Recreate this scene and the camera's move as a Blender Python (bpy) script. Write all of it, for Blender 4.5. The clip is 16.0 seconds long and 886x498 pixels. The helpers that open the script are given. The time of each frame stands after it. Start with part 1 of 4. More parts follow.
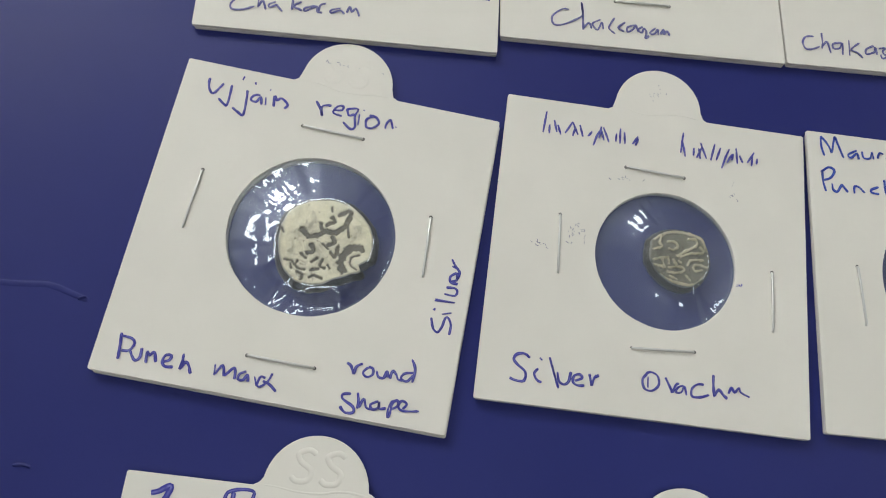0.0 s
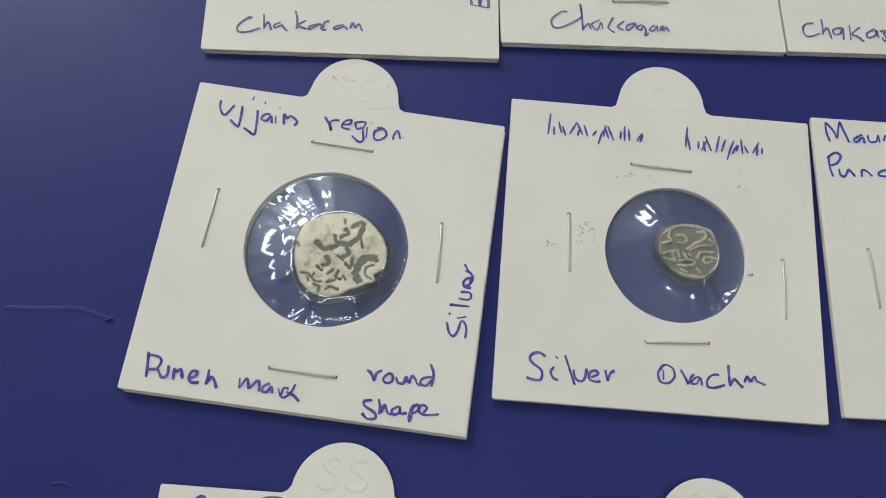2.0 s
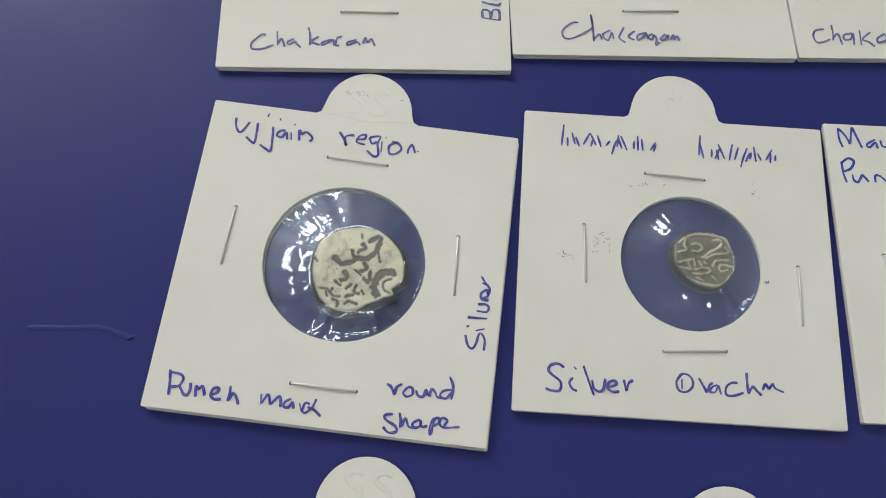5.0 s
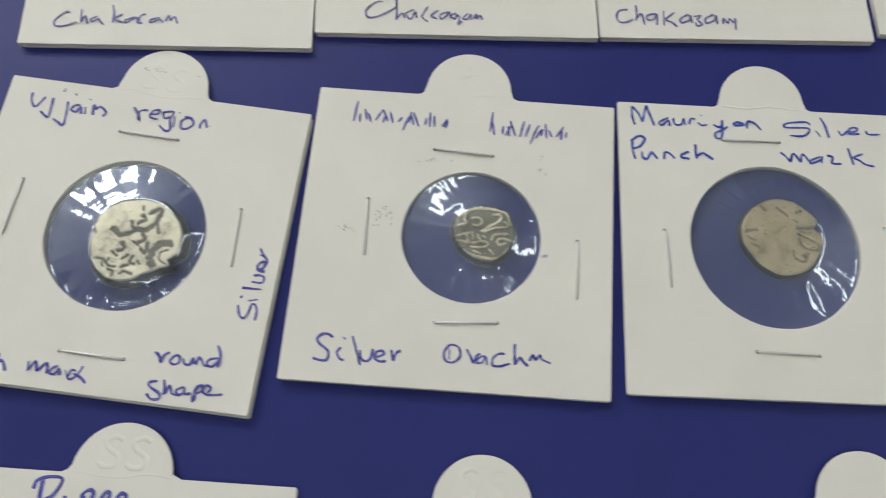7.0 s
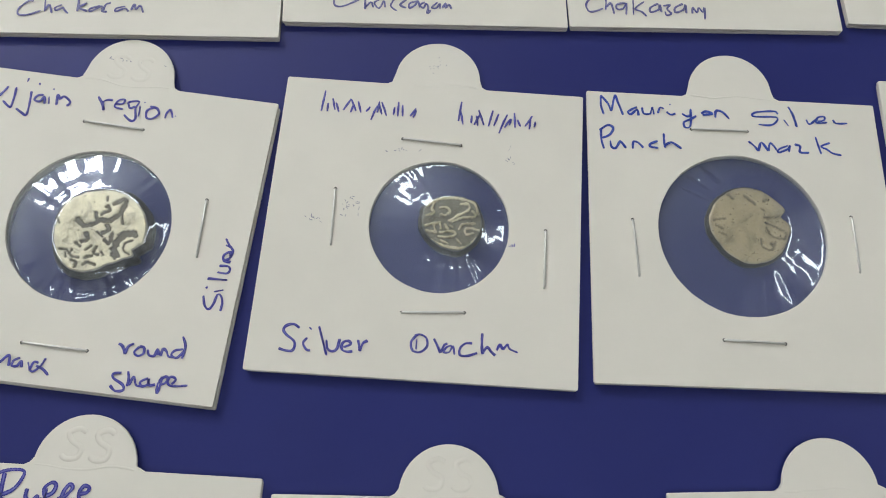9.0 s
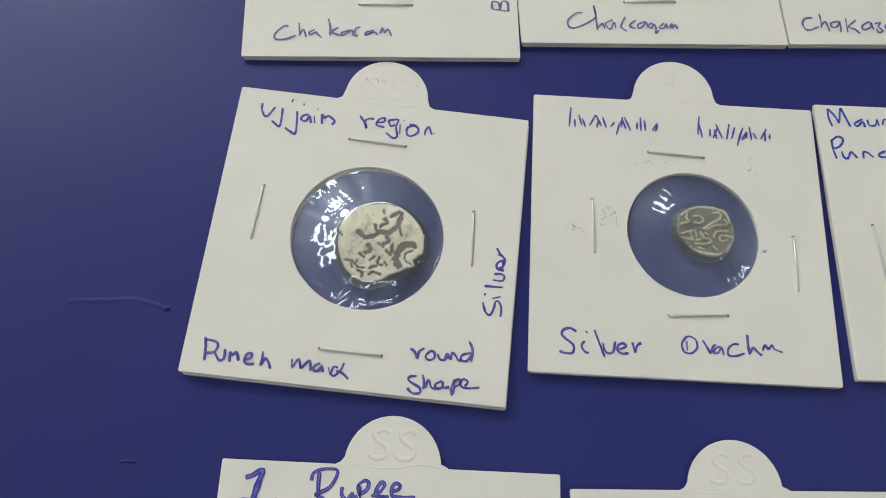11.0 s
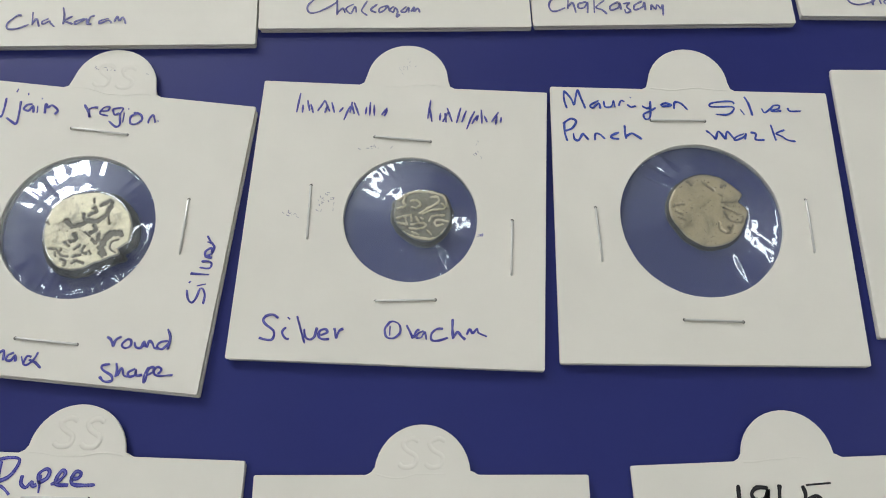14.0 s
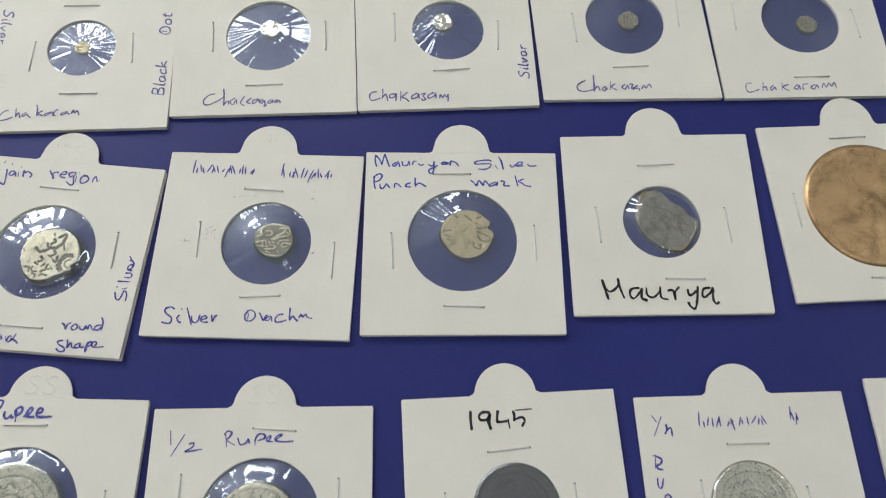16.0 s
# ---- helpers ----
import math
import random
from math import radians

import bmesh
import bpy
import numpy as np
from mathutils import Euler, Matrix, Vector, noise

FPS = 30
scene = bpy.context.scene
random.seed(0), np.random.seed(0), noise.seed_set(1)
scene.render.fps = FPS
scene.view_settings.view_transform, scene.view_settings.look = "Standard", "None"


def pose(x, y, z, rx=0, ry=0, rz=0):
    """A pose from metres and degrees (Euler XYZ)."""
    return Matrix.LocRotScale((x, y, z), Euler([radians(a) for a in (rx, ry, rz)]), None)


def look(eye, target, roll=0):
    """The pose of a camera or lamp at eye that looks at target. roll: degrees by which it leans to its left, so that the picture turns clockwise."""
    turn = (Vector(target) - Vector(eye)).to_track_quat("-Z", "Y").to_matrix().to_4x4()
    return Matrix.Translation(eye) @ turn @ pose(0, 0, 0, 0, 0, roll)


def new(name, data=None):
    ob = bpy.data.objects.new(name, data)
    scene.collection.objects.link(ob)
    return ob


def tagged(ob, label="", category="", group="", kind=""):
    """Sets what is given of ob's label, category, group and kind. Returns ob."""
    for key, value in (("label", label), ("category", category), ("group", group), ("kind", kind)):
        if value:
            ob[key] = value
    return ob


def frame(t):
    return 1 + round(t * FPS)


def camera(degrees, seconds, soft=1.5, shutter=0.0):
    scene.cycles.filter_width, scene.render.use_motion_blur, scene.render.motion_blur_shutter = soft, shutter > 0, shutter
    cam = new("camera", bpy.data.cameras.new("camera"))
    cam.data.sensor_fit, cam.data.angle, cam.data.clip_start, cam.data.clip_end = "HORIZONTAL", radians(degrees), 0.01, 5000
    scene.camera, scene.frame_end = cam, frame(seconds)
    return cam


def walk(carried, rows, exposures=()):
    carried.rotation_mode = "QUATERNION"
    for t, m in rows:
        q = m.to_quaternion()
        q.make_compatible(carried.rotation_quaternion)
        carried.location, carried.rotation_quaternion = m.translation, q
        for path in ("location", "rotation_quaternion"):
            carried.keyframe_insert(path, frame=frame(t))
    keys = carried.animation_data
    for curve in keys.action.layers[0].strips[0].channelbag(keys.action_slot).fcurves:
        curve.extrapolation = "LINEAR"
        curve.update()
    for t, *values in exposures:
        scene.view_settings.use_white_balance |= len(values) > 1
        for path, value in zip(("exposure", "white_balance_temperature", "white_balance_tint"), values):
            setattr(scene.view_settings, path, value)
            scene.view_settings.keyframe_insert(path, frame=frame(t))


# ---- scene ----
cam = camera(58.96, 16.0, soft=1.0, shutter=0.25)
PATH = [
    (0.0, look((-0.03859, -0.04161, 0.11287), (-0.03168, -0.00298, 0.0), 17.384)),
    (0.5, look((-0.03727, -0.03930, 0.11891), (-0.03174, 0.00038, 0.0), 14.062)),
    (1.0, look((-0.03565, -0.03877, 0.11451), (-0.03160, -0.00105, 0.0), 11.213)),
    (1.5, look((-0.03664, -0.04032, 0.11564), (-0.03291, -0.00151, 0.0), 10.070)),
    (2.0, look((-0.03715, -0.04171, 0.11564), (-0.03365, -0.00228, 0.0), 9.573)),
    (2.5, look((-0.03780, -0.04183, 0.11623), (-0.03421, -0.00215, 0.0), 9.614)),
    (3.0, look((-0.03696, -0.04110, 0.11840), (-0.03372, -0.00108, 0.0), 8.994)),
    (3.5, look((-0.03754, -0.03972, 0.11766), (-0.03433, 0.00054, 0.0), 8.595)),
    (4.0, look((-0.03641, -0.03973, 0.11996), (-0.03288, 0.00143, 0.0), 8.522)),
    (4.2, look((-0.03683, -0.04012, 0.11938), (-0.03356, 0.00140, 0.0), 7.966)),
    (6.3, look((-0.04079, -0.04089, 0.11551), (-0.03833, -0.00219, 0.0), 7.480)),
    (6.5, look((-0.03586, -0.04147, 0.11576), (-0.03356, -0.00267, 0.0), 7.288)),
    (6.7, look((-0.02233, -0.04292, 0.11741), (-0.02118, -0.00119, 0.0), 5.671)),
    (7.0, look((-0.00357, -0.04339, 0.11833), (-0.00164, -0.00235, 0.0), 6.652)),
    (7.3, look((0.00606, -0.04095, 0.11690), (0.00861, -0.00107, 0.0), 7.561)),
    (7.5, look((0.00612, -0.04024, 0.11572), (0.00961, -0.00134, 0.0), 8.757)),
    (8.0, look((0.00394, -0.04232, 0.11565), (0.00756, -0.00348, 0.0), 8.944)),
    (8.5, look((0.00228, -0.04298, 0.11667), (0.00597, -0.00410, 0.0), 9.116)),
    (9.0, look((-0.00019, -0.04389, 0.11777), (0.00357, -0.00369, 0.0), 8.939)),
    (9.5, look((-0.00608, -0.03930, 0.12554), (-0.00170, 0.00220, 0.0), 9.328)),
    (9.7, look((-0.01237, -0.03661, 0.12730), (-0.00660, 0.00727, 0.0), 10.433)),
    (10.0, look((-0.02204, -0.03555, 0.12443), (-0.01778, 0.00901, 0.0), 8.134)),
    (10.2, look((-0.03325, -0.04413, 0.12121), (-0.02906, 0.00109, 0.0), 7.938)),
    (12.3, look((-0.04618, -0.05308, 0.12182), (-0.04219, -0.01034, 0.0), 8.683)),
    (12.5, look((-0.04568, -0.05425, 0.12121), (-0.04216, -0.01118, 0.0), 8.028)),
    (13.0, look((-0.03013, -0.05047, 0.12433), (-0.02862, -0.00690, 0.0), 5.186)),
    (13.2, look((-0.01656, -0.05009, 0.12413), (-0.01414, -0.00504, 0.0), 6.188)),
    (13.5, look((-0.00200, -0.04838, 0.12441), (0.00076, -0.00379, 0.0), 6.029)),
    (14.0, look((0.00527, -0.04816, 0.12282), (0.00833, -0.00501, 0.0), 6.225)),
    (14.5, look((0.00068, -0.05178, 0.12315), (0.00365, -0.00946, 0.0), 6.385)),
    (15.0, look((0.00307, -0.05112, 0.12268), (0.00548, -0.00885, 0.0), 5.671)),
    (15.2, look((0.00941, -0.04579, 0.12988), (0.01134, -0.00585, 0.0), 5.243)),
    (15.5, look((0.03198, -0.05182, 0.16339), (0.03400, 0.00748, 0.0), 3.753)),
    (15.7, look((0.04204, -0.05866, 0.17536), (0.04494, 0.00603, 0.0), 4.034)),
    (16.0, look((0.04227, -0.07436, 0.18368), (0.04701, -0.00032, 0.0), 4.827)),
]
walk(cam, PATH, exposures=[(0.0, -0.12), (15.0, -0.07), (16.0, -0.05)])

# ---- world and light ----
world = bpy.data.worlds.new("room_air")
scene.world = world
world.use_nodes = True
world.node_tree.nodes["Background"].inputs[0].default_value = (0.75, 0.85, 1.0, 1)
world.node_tree.nodes["Background"].inputs[1].default_value = 0.10
TUBE_STRENGTH = 11.0
PANEL_STRENGTH = 25.0
MM = 0.001


# ---- materials ----
def material(name, base, rough=0.5, metal=0.0, spec=0.5):
    m = bpy.data.materials.new(name)
    m.use_nodes = True
    b = m.node_tree.nodes["Principled BSDF"]
    b.inputs["Base Color"].default_value = (*base, 1)
    b.inputs["Roughness"].default_value = rough
    b.inputs["Metallic"].default_value = metal
    b.inputs["Specular IOR Level"].default_value = spec
    return m, m.node_tree, b


def node(tree, kind, **settings):
    n = tree.nodes.new(kind)
    for key, value in settings.items():
        n.inputs[key.replace("_", " ")].default_value = value
    return n


def coords(tree):
    return tree.nodes.new("ShaderNodeTexCoord").outputs["Object"]


def noise_tex(tree, scale, detail=4.0, rough=0.55, distortion=0.0):
    n = node(tree, "ShaderNodeTexNoise", Scale=scale, Detail=detail, Roughness=rough, Distortion=distortion)
    tree.links.new(coords(tree), n.inputs["Vector"])
    return n.outputs["Fac"]


def ramp(tree, fac, stops):
    r = tree.nodes.new("ShaderNodeValToRGB")
    while len(r.color_ramp.elements) < len(stops):
        r.color_ramp.elements.new(0.5)
    for e, (p, c) in zip(r.color_ramp.elements, stops):
        e.position, e.color = p, (*c, 1)
    tree.links.new(fac, r.inputs["Fac"])
    return r.outputs["Color"]


def bump(tree, b, fac, strength, distance, under=None):
    n = node(tree, "ShaderNodeBump", Strength=strength, Distance=distance)
    tree.links.new(fac, n.inputs["Height"])
    if under is not None:
        tree.links.new(under, n.inputs["Normal"])
    tree.links.new(n.outputs["Normal"], b.inputs["Normal"])
    return n.outputs["Normal"]


def make_sheet():
    m, t, b = material("blue_vinyl", (0.03, 0.035, 0.16), 0.45, 0.0, 0.26)
    t.links.new(ramp(t, noise_tex(t, 14, 5), [(0.3, (0.0195, 0.0250, 0.146)), (0.7, (0.0250, 0.0325, 0.172))]), b.inputs["Base Color"])
    t.links.new(ramp(t, noise_tex(t, 40, 4), [(0.3, (0.40, 0.40, 0.40)), (0.7, (0.50, 0.50, 0.50))]), b.inputs["Roughness"])
    first = bump(t, b, noise_tex(t, 1200, 3), 0.04, 0.0001)
    bump(t, b, noise_tex(t, 25, 3), 0.25, 0.002, first)
    return m


def make_paper(name, tint):
    m, t, b = material(name, tint, 0.55, 0.0, 0.25)
    low = tuple(c * 0.95 for c in tint)
    t.links.new(ramp(t, noise_tex(t, 60, 5), [(0.3, low), (0.65, tint)]), b.inputs["Base Color"])
    first = bump(t, b, noise_tex(t, 5000, 3), 0.10, 0.00005)
    bump(t, b, noise_tex(t, 120, 3), 0.12, 0.0006, first)
    return m


def make_ink(name, dark, light):
    """Pen line: darker at its sides, lighter and streaky along the middle."""
    m, t, b = material(name, dark, 0.5, 0.0, 0.3)
    core = t.nodes.new("ShaderNodeAttribute")
    core.attribute_name = "core"
    streak = t.nodes.new("ShaderNodeMath")
    streak.operation = "MULTIPLY"
    t.links.new(core.outputs["Fac"], streak.inputs[0])
    t.links.new(ramp(t, noise_tex(t, 700, 4, 0.7), [(0.38, (0.1, 0.1, 0.1)), (0.62, (1, 1, 1))]), streak.inputs[1])
    mix = t.nodes.new("ShaderNodeMixRGB")
    t.links.new(streak.outputs[0], mix.inputs[0])
    mix.inputs[1].default_value = (*dark, 1)
    mix.inputs[2].default_value = (*light, 1)
    t.links.new(mix.outputs[0], b.inputs["Base Color"])
    return m


def make_plain(name, dark, light):
    m, t, b = material(name, dark, 0.5, 0.0, 0.3)
    t.links.new(ramp(t, noise_tex(t, 30, 4, 0.7), [(0.35, dark), (0.68, light)]), b.inputs["Base Color"])
    return m


def make_film():
    """Thin clear polyester: mostly see-through, with a glossy skin and a faint milky haze that also stands in for
    reflections.
    """
    m = bpy.data.materials.new("clear_film")
    m.use_nodes = True
    t = m.node_tree
    t.nodes.remove(t.nodes["Principled BSDF"])
    clear = node(t, "ShaderNodeBsdfTransparent", Color=(0.95, 0.96, 0.97, 1))
    # Pale blue diffuse share: film tint plus reflected light painted in.
    haze_sheen = node(t, "ShaderNodeBsdfDiffuse", Color=(0.62, 0.72, 0.84, 1))
    gloss = node(t, "ShaderNodeBsdfGlossy", Color=(0.88, 0.95, 1, 1), Roughness=0.06)
    wrinkle = node(t, "ShaderNodeBump", Strength=0.05, Distance=0.0008)
    t.links.new(noise_tex(t, 150, 2, 0.4, 1.5), wrinkle.inputs["Height"])
    t.links.new(wrinkle.outputs["Normal"], gloss.inputs["Normal"])
    fres = node(t, "ShaderNodeFresnel", IOR=1.62)
    t.links.new(wrinkle.outputs["Normal"], fres.inputs["Normal"])
    soft = node(t, "ShaderNodeBsdfGlossy", Color=(0.84, 0.93, 1, 1), Roughness=0.36)
    t.links.new(wrinkle.outputs["Normal"], soft.inputs["Normal"])
    body = node(t, "ShaderNodeMixShader", Fac=0.085)
    t.links.new(clear.outputs[0], body.inputs[1])
    t.links.new(haze_sheen.outputs[0], body.inputs[2])
    under = body
    for lobe, weight in ((soft, 1.3), (gloss, 2.0)):
        share = t.nodes.new("ShaderNodeMath")
        share.operation, share.use_clamp = "MULTIPLY", True
        share.inputs[1].default_value = weight
        t.links.new(fres.outputs[0], share.inputs[0])
        skin = t.nodes.new("ShaderNodeMixShader")
        t.links.new(share.outputs[0], skin.inputs[0])
        t.links.new(under.outputs[0], skin.inputs[1])
        t.links.new(lobe.outputs[0], skin.inputs[2])
        under = skin
    t.links.new(under.outputs[0], t.nodes["Material Output"].inputs[0])
    return m


def make_coin_metal(name, bright, tarnish_shade, scale=300, cut=0.40, distortion=1.2, metal=0.55, rough=0.42, depth=0.0002):
    """Struck metal: worn bright fields, toned blotches of its own; struck marks and sides carry toning with painted
    shade.
    """
    m, t, b = material(name, bright, rough, metal, 0.5)
    mask = noise_tex(t, scale, 3, 0.55, distortion)
    mid = tuple(0.65 * x + 0.35 * y for x, y in zip(bright, tarnish_shade))
    field = ramp(t, mask, [(cut - 0.06, mid), (cut + 0.03, bright), (0.75, tuple(min(1, c * 1.08) for c in bright))])
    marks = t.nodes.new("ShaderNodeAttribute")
    marks.attribute_name = "patina_shade"
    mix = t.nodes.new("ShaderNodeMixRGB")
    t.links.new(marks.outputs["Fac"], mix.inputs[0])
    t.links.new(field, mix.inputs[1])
    mix.inputs[2].default_value = (*tarnish_shade, 1)
    toning = t.nodes.new("ShaderNodeMixRGB")
    toning.blend_type, toning.inputs[0].default_value = "MULTIPLY", 1.0
    t.links.new(mix.outputs[0], toning.inputs[1])
    t.links.new(ramp(t, noise_tex(t, 190, 5, 0.68, 0.6), [(0.33, (0.66, 0.65, 0.60)), (0.50, (0.92, 0.92, 0.89)), (0.66, (1, 1, 1))]), toning.inputs[2])
    t.links.new(toning.outputs[0], b.inputs["Base Color"])
    grain = noise_tex(t, 1800, 4, 0.65)
    t.links.new(ramp(t, grain, [(0.3, (rough - 0.1,) * 3), (0.7, (rough + 0.15,) * 3)]), b.inputs["Roughness"])
    first = bump(t, b, mask, 0.25, depth)
    bump(t, b, grain, 0.55, 0.00013, first)
    return m


SHEET = make_sheet()
PAPER = make_paper("white_card", (0.815, 0.79, 0.705))
PAPER_EDGE = make_paper("card_core", (0.75, 0.73, 0.66))
BLUE_INK = make_ink("blue_ballpoint_ink", (0.045, 0.045, 0.31), (0.25, 0.26, 0.60))
PALE_INK = make_ink("pale_ballpoint_ink", (0.10, 0.10, 0.30), (0.36, 0.37, 0.56))
BRIGHT_INK = make_ink("bright_blue_ink", (0.020, 0.045, 0.34), (0.12, 0.22, 0.66))
BLACK_INK = make_ink("black_marker_ink", (0.010, 0.010, 0.012), (0.05, 0.05, 0.055))
FAINT_INK = make_ink("rubbed_ink", (0.20, 0.20, 0.28), (0.46, 0.46, 0.48))
FILM = make_film()
HOLE_SHADE = material("punched_hole_shade", (0.10, 0.095, 0.085), 0.8)[0]
STEEL = material("staple_steel", (0.66, 0.66, 0.62), 0.38, 0.6)[0]
SILVER_PUNCH = make_coin_metal("worn_punch_marked_silver", (0.93, 0.86, 0.66), (0.085, 0.062, 0.028), metal=0.6, rough=0.38)
SILVER_DRACHM = make_coin_metal("struck_drachm_silver", (0.70, 0.66, 0.51), (0.13, 0.108, 0.055), metal=0.65, rough=0.36)
SILVER_SMOOTH = make_coin_metal("smooth_worn_silver", (0.76, 0.65, 0.42), (0.11, 0.082, 0.04), 240, 0.38, metal=0.78, rough=0.34)
SILVER_GREY = make_coin_metal("grey_cut_silver", (0.37, 0.33, 0.265), (0.15, 0.125, 0.09), 300, 0.46, 0.8, 0.65, 0.40, 0.0004)
SILVER_TINY = make_coin_metal("tiny_struck_silver", (0.56, 0.50, 0.34), (0.20, 0.17, 0.11), 900, 0.48, 1.5, 0.7, 0.36, 0.0004)
SILVER_RUPEE = make_coin_metal("milled_silver", (0.80, 0.76, 0.62), (0.30, 0.27, 0.20), 400, 0.38, 1.5, 0.8, 0.30)
BRONZE = make_coin_metal("brown_bronze", (0.60, 0.41, 0.22), (0.38, 0.25, 0.13), 160, 0.42, 1.0, 0.85, 0.34)
DARK_COIN = make_coin_metal("dark_toned_silver", (0.105, 0.088, 0.072), (0.05, 0.042, 0.036), 300, 0.44, 1.5, 0.6, 0.42)
# Unseen room's tones; wall and ceiling kept grey so films reflect less light.
WALL = make_paper("wall_paint", (0.50, 0.49, 0.47))
CEIL = make_paper("ceiling_paint", (0.42, 0.42, 0.41))
FLOOR = make_paper("floor_tile", (0.40, 0.37, 0.33))
WOOD = make_plain("table_wood", (0.16, 0.09, 0.05), (0.28, 0.17, 0.09))
GLOW = material("lamp_glow", (0.9, 0.9, 0.9), 0.5)[0]
GLOW.node_tree.nodes["Principled BSDF"].inputs["Emission Color"].default_value = (0.96, 0.985, 1.0, 1)
GLOW.node_tree.nodes["Principled BSDF"].inputs["Emission Strength"].default_value = TUBE_STRENGTH
# Glow of the added key light over the far left side.
PANEL = GLOW.copy()
PANEL.name = "added_panel_glow"
PANEL.node_tree.nodes["Principled BSDF"].inputs["Emission Strength"].default_value = PANEL_STRENGTH
PANEL.node_tree.nodes["Principled BSDF"].inputs["Emission Color"].default_value = (0.97, 0.985, 0.985, 1)


# ---- mesh helpers ----
def part(name, bm, mat, parent=None, label="", smooth=False, unit=MM):
    """Links a bmesh (in millimetres unless unit says otherwise) as one mesh object."""
    for v in bm.verts:
        v.co *= unit
    me = bpy.data.meshes.new(name)
    bmesh.ops.recalc_face_normals(bm, faces=bm.faces)
    bm.to_mesh(me)
    bm.free()
    if smooth:
        me.polygons.foreach_set("use_smooth", [True] * len(me.polygons))
    me.materials.append(mat)
    ob = new(name, me)
    if parent:
        ob.parent = parent
    if label:
        tagged(ob, label)
    return ob


def box(bm, x0, y0, z0, x1, y1, z1):
    vs = [bm.verts.new((x, y, z)) for z in (z0, z1) for x, y in ((x0, y0), (x1, y0), (x1, y1), (x0, y1))]
    for f in ((3, 2, 1, 0), (4, 5, 6, 7), (0, 1, 5, 4), (1, 2, 6, 5), (2, 3, 7, 6), (3, 0, 4, 7)):
        bm.faces.new([vs[i] for i in f])


def tube(bm, pts, r, sides=8):
    rings = []
    for i, p in enumerate(pts):
        a, c = Vector(pts[max(i - 1, 0)]), Vector(pts[min(i + 1, len(pts) - 1)])
        d = (c - a).normalized()
        s = d.orthogonal().normalized()
        u = d.cross(s)
        rings.append([bm.verts.new(Vector(p) + r * (math.cos(k * 2 * math.pi / sides) * s + math.sin(k * 2 * math.pi / sides) * u)) for k in range(sides)])
    for a, c in zip(rings, rings[1:]):
        off = min(range(sides), key=lambda o: sum((a[k].co - c[(k + o) % sides].co).length for k in range(sides)))
        for k in range(sides):
            bm.faces.new((a[k], a[(k + 1) % sides], c[(k + 1 + off) % sides], c[(k + off) % sides]))
    bm.faces.new(rings[0])
    bm.faces.new(rings[-1])


def spline(pts, steps=5):
    """A smooth line through the points (2D)."""
    if len(pts) < 3:
        return pts
    q = [pts[0], *pts, pts[-1]]
    out = []
    for a, b, c, d in zip(q, q[1:], q[2:], q[3:]):
        for k in range(steps):
            t = k / steps
            out.append(tuple(0.5 * (2 * b[i] + (c[i] - a[i]) * t + (2 * a[i] - 5 * b[i] + 4 * c[i] - d[i]) * t * t
                                    + (3 * b[i] - a[i] - 3 * c[i] + d[i]) * t ** 3) for i in (0, 1)))
    return out + [pts[-1]]


def ribbon(bm, pts, width, z, rise, press=None):
    """A low rounded line laid on a surface at height z."""
    rows = []
    core = bm.verts.layers.float.get("core") or bm.verts.layers.float.new("core")
    for i, p in enumerate(pts):
        a, c = Vector(pts[max(i - 1, 0)]), Vector(pts[min(i + 1, len(pts) - 1)])
        d = c - a
        d = d.normalized() if d.length > 1e-6 else Vector((1, 0))
        n = Vector((-d.y, d.x)) * width / 2 * (0.6 if i in (0, len(pts) - 1) else 1)
        if press is not None:
            n *= 1 + 0.45 * noise.noise((p[0] * 0.9, p[1] * 0.9, press))
        rows.append([bm.verts.new((p[0] + s * n.x, p[1] + s * n.y, z + h)) for s, h in ((-1, 0), (-0.6, rise), (0, rise), (0.6, rise), (1, 0))])
        rows[-1][2][core] = 1.0
    for a, c in zip(rows, rows[1:]):
        for k in range(4):
            bm.faces.new((a[k], a[k + 1], c[k + 1], c[k]))


# ---- handwriting: a single-stroke alphabet, baseline 0, small letters 0.5 high, capitals 1 ----
PEN = {}


def glyph(letter, advance, *strokes):
    PEN[letter] = (advance, [[tuple(float(v) for v in p.split(",")) for p in s.split()] for s in strokes])


glyph("a", 0.52, "0.40,0.42 0.25,0.50 0.06,0.36 0.08,0.08 0.24,0.02 0.38,0.20 0.41,0.46 0.40,0.14 0.52,0.04")
glyph("c", 0.44, "0.38,0.40 0.24,0.50 0.06,0.34 0.08,0.08 0.24,0.0 0.42,0.10")
glyph("e", 0.46, "0.06,0.24 0.30,0.28 0.34,0.44 0.20,0.50 0.05,0.30 0.12,0.04 0.30,0.02 0.46,0.14")
glyph("i", 0.22, "0.10,0.48 0.08,0.10 0.20,0.02", "0.12,0.70 0.14,0.76")
glyph("k", 0.52, "0.08,1.0 0.06,0.5 0.05,0.0", "0.40,0.48 0.10,0.24 0.28,0.16 0.52,0.0")
glyph("l", 0.22, "0.12,1.0 0.08,0.5 0.08,0.08 0.20,0.02")
glyph("o", 0.5, "0.28,0.50 0.08,0.38 0.08,0.10 0.26,0.0 0.42,0.14 0.40,0.38 0.24,0.50")
glyph("r", 0.42, "0.06,0.48 0.08,0.02", "0.08,0.26 0.18,0.42 0.36,0.48")
glyph("t", 0.4, "0.18,0.85 0.14,0.30 0.18,0.04 0.36,0.06", "0.02,0.56 0.36,0.58")
glyph("v", 0.46, "0.04,0.48 0.16,0.02 0.28,0.26 0.40,0.50")
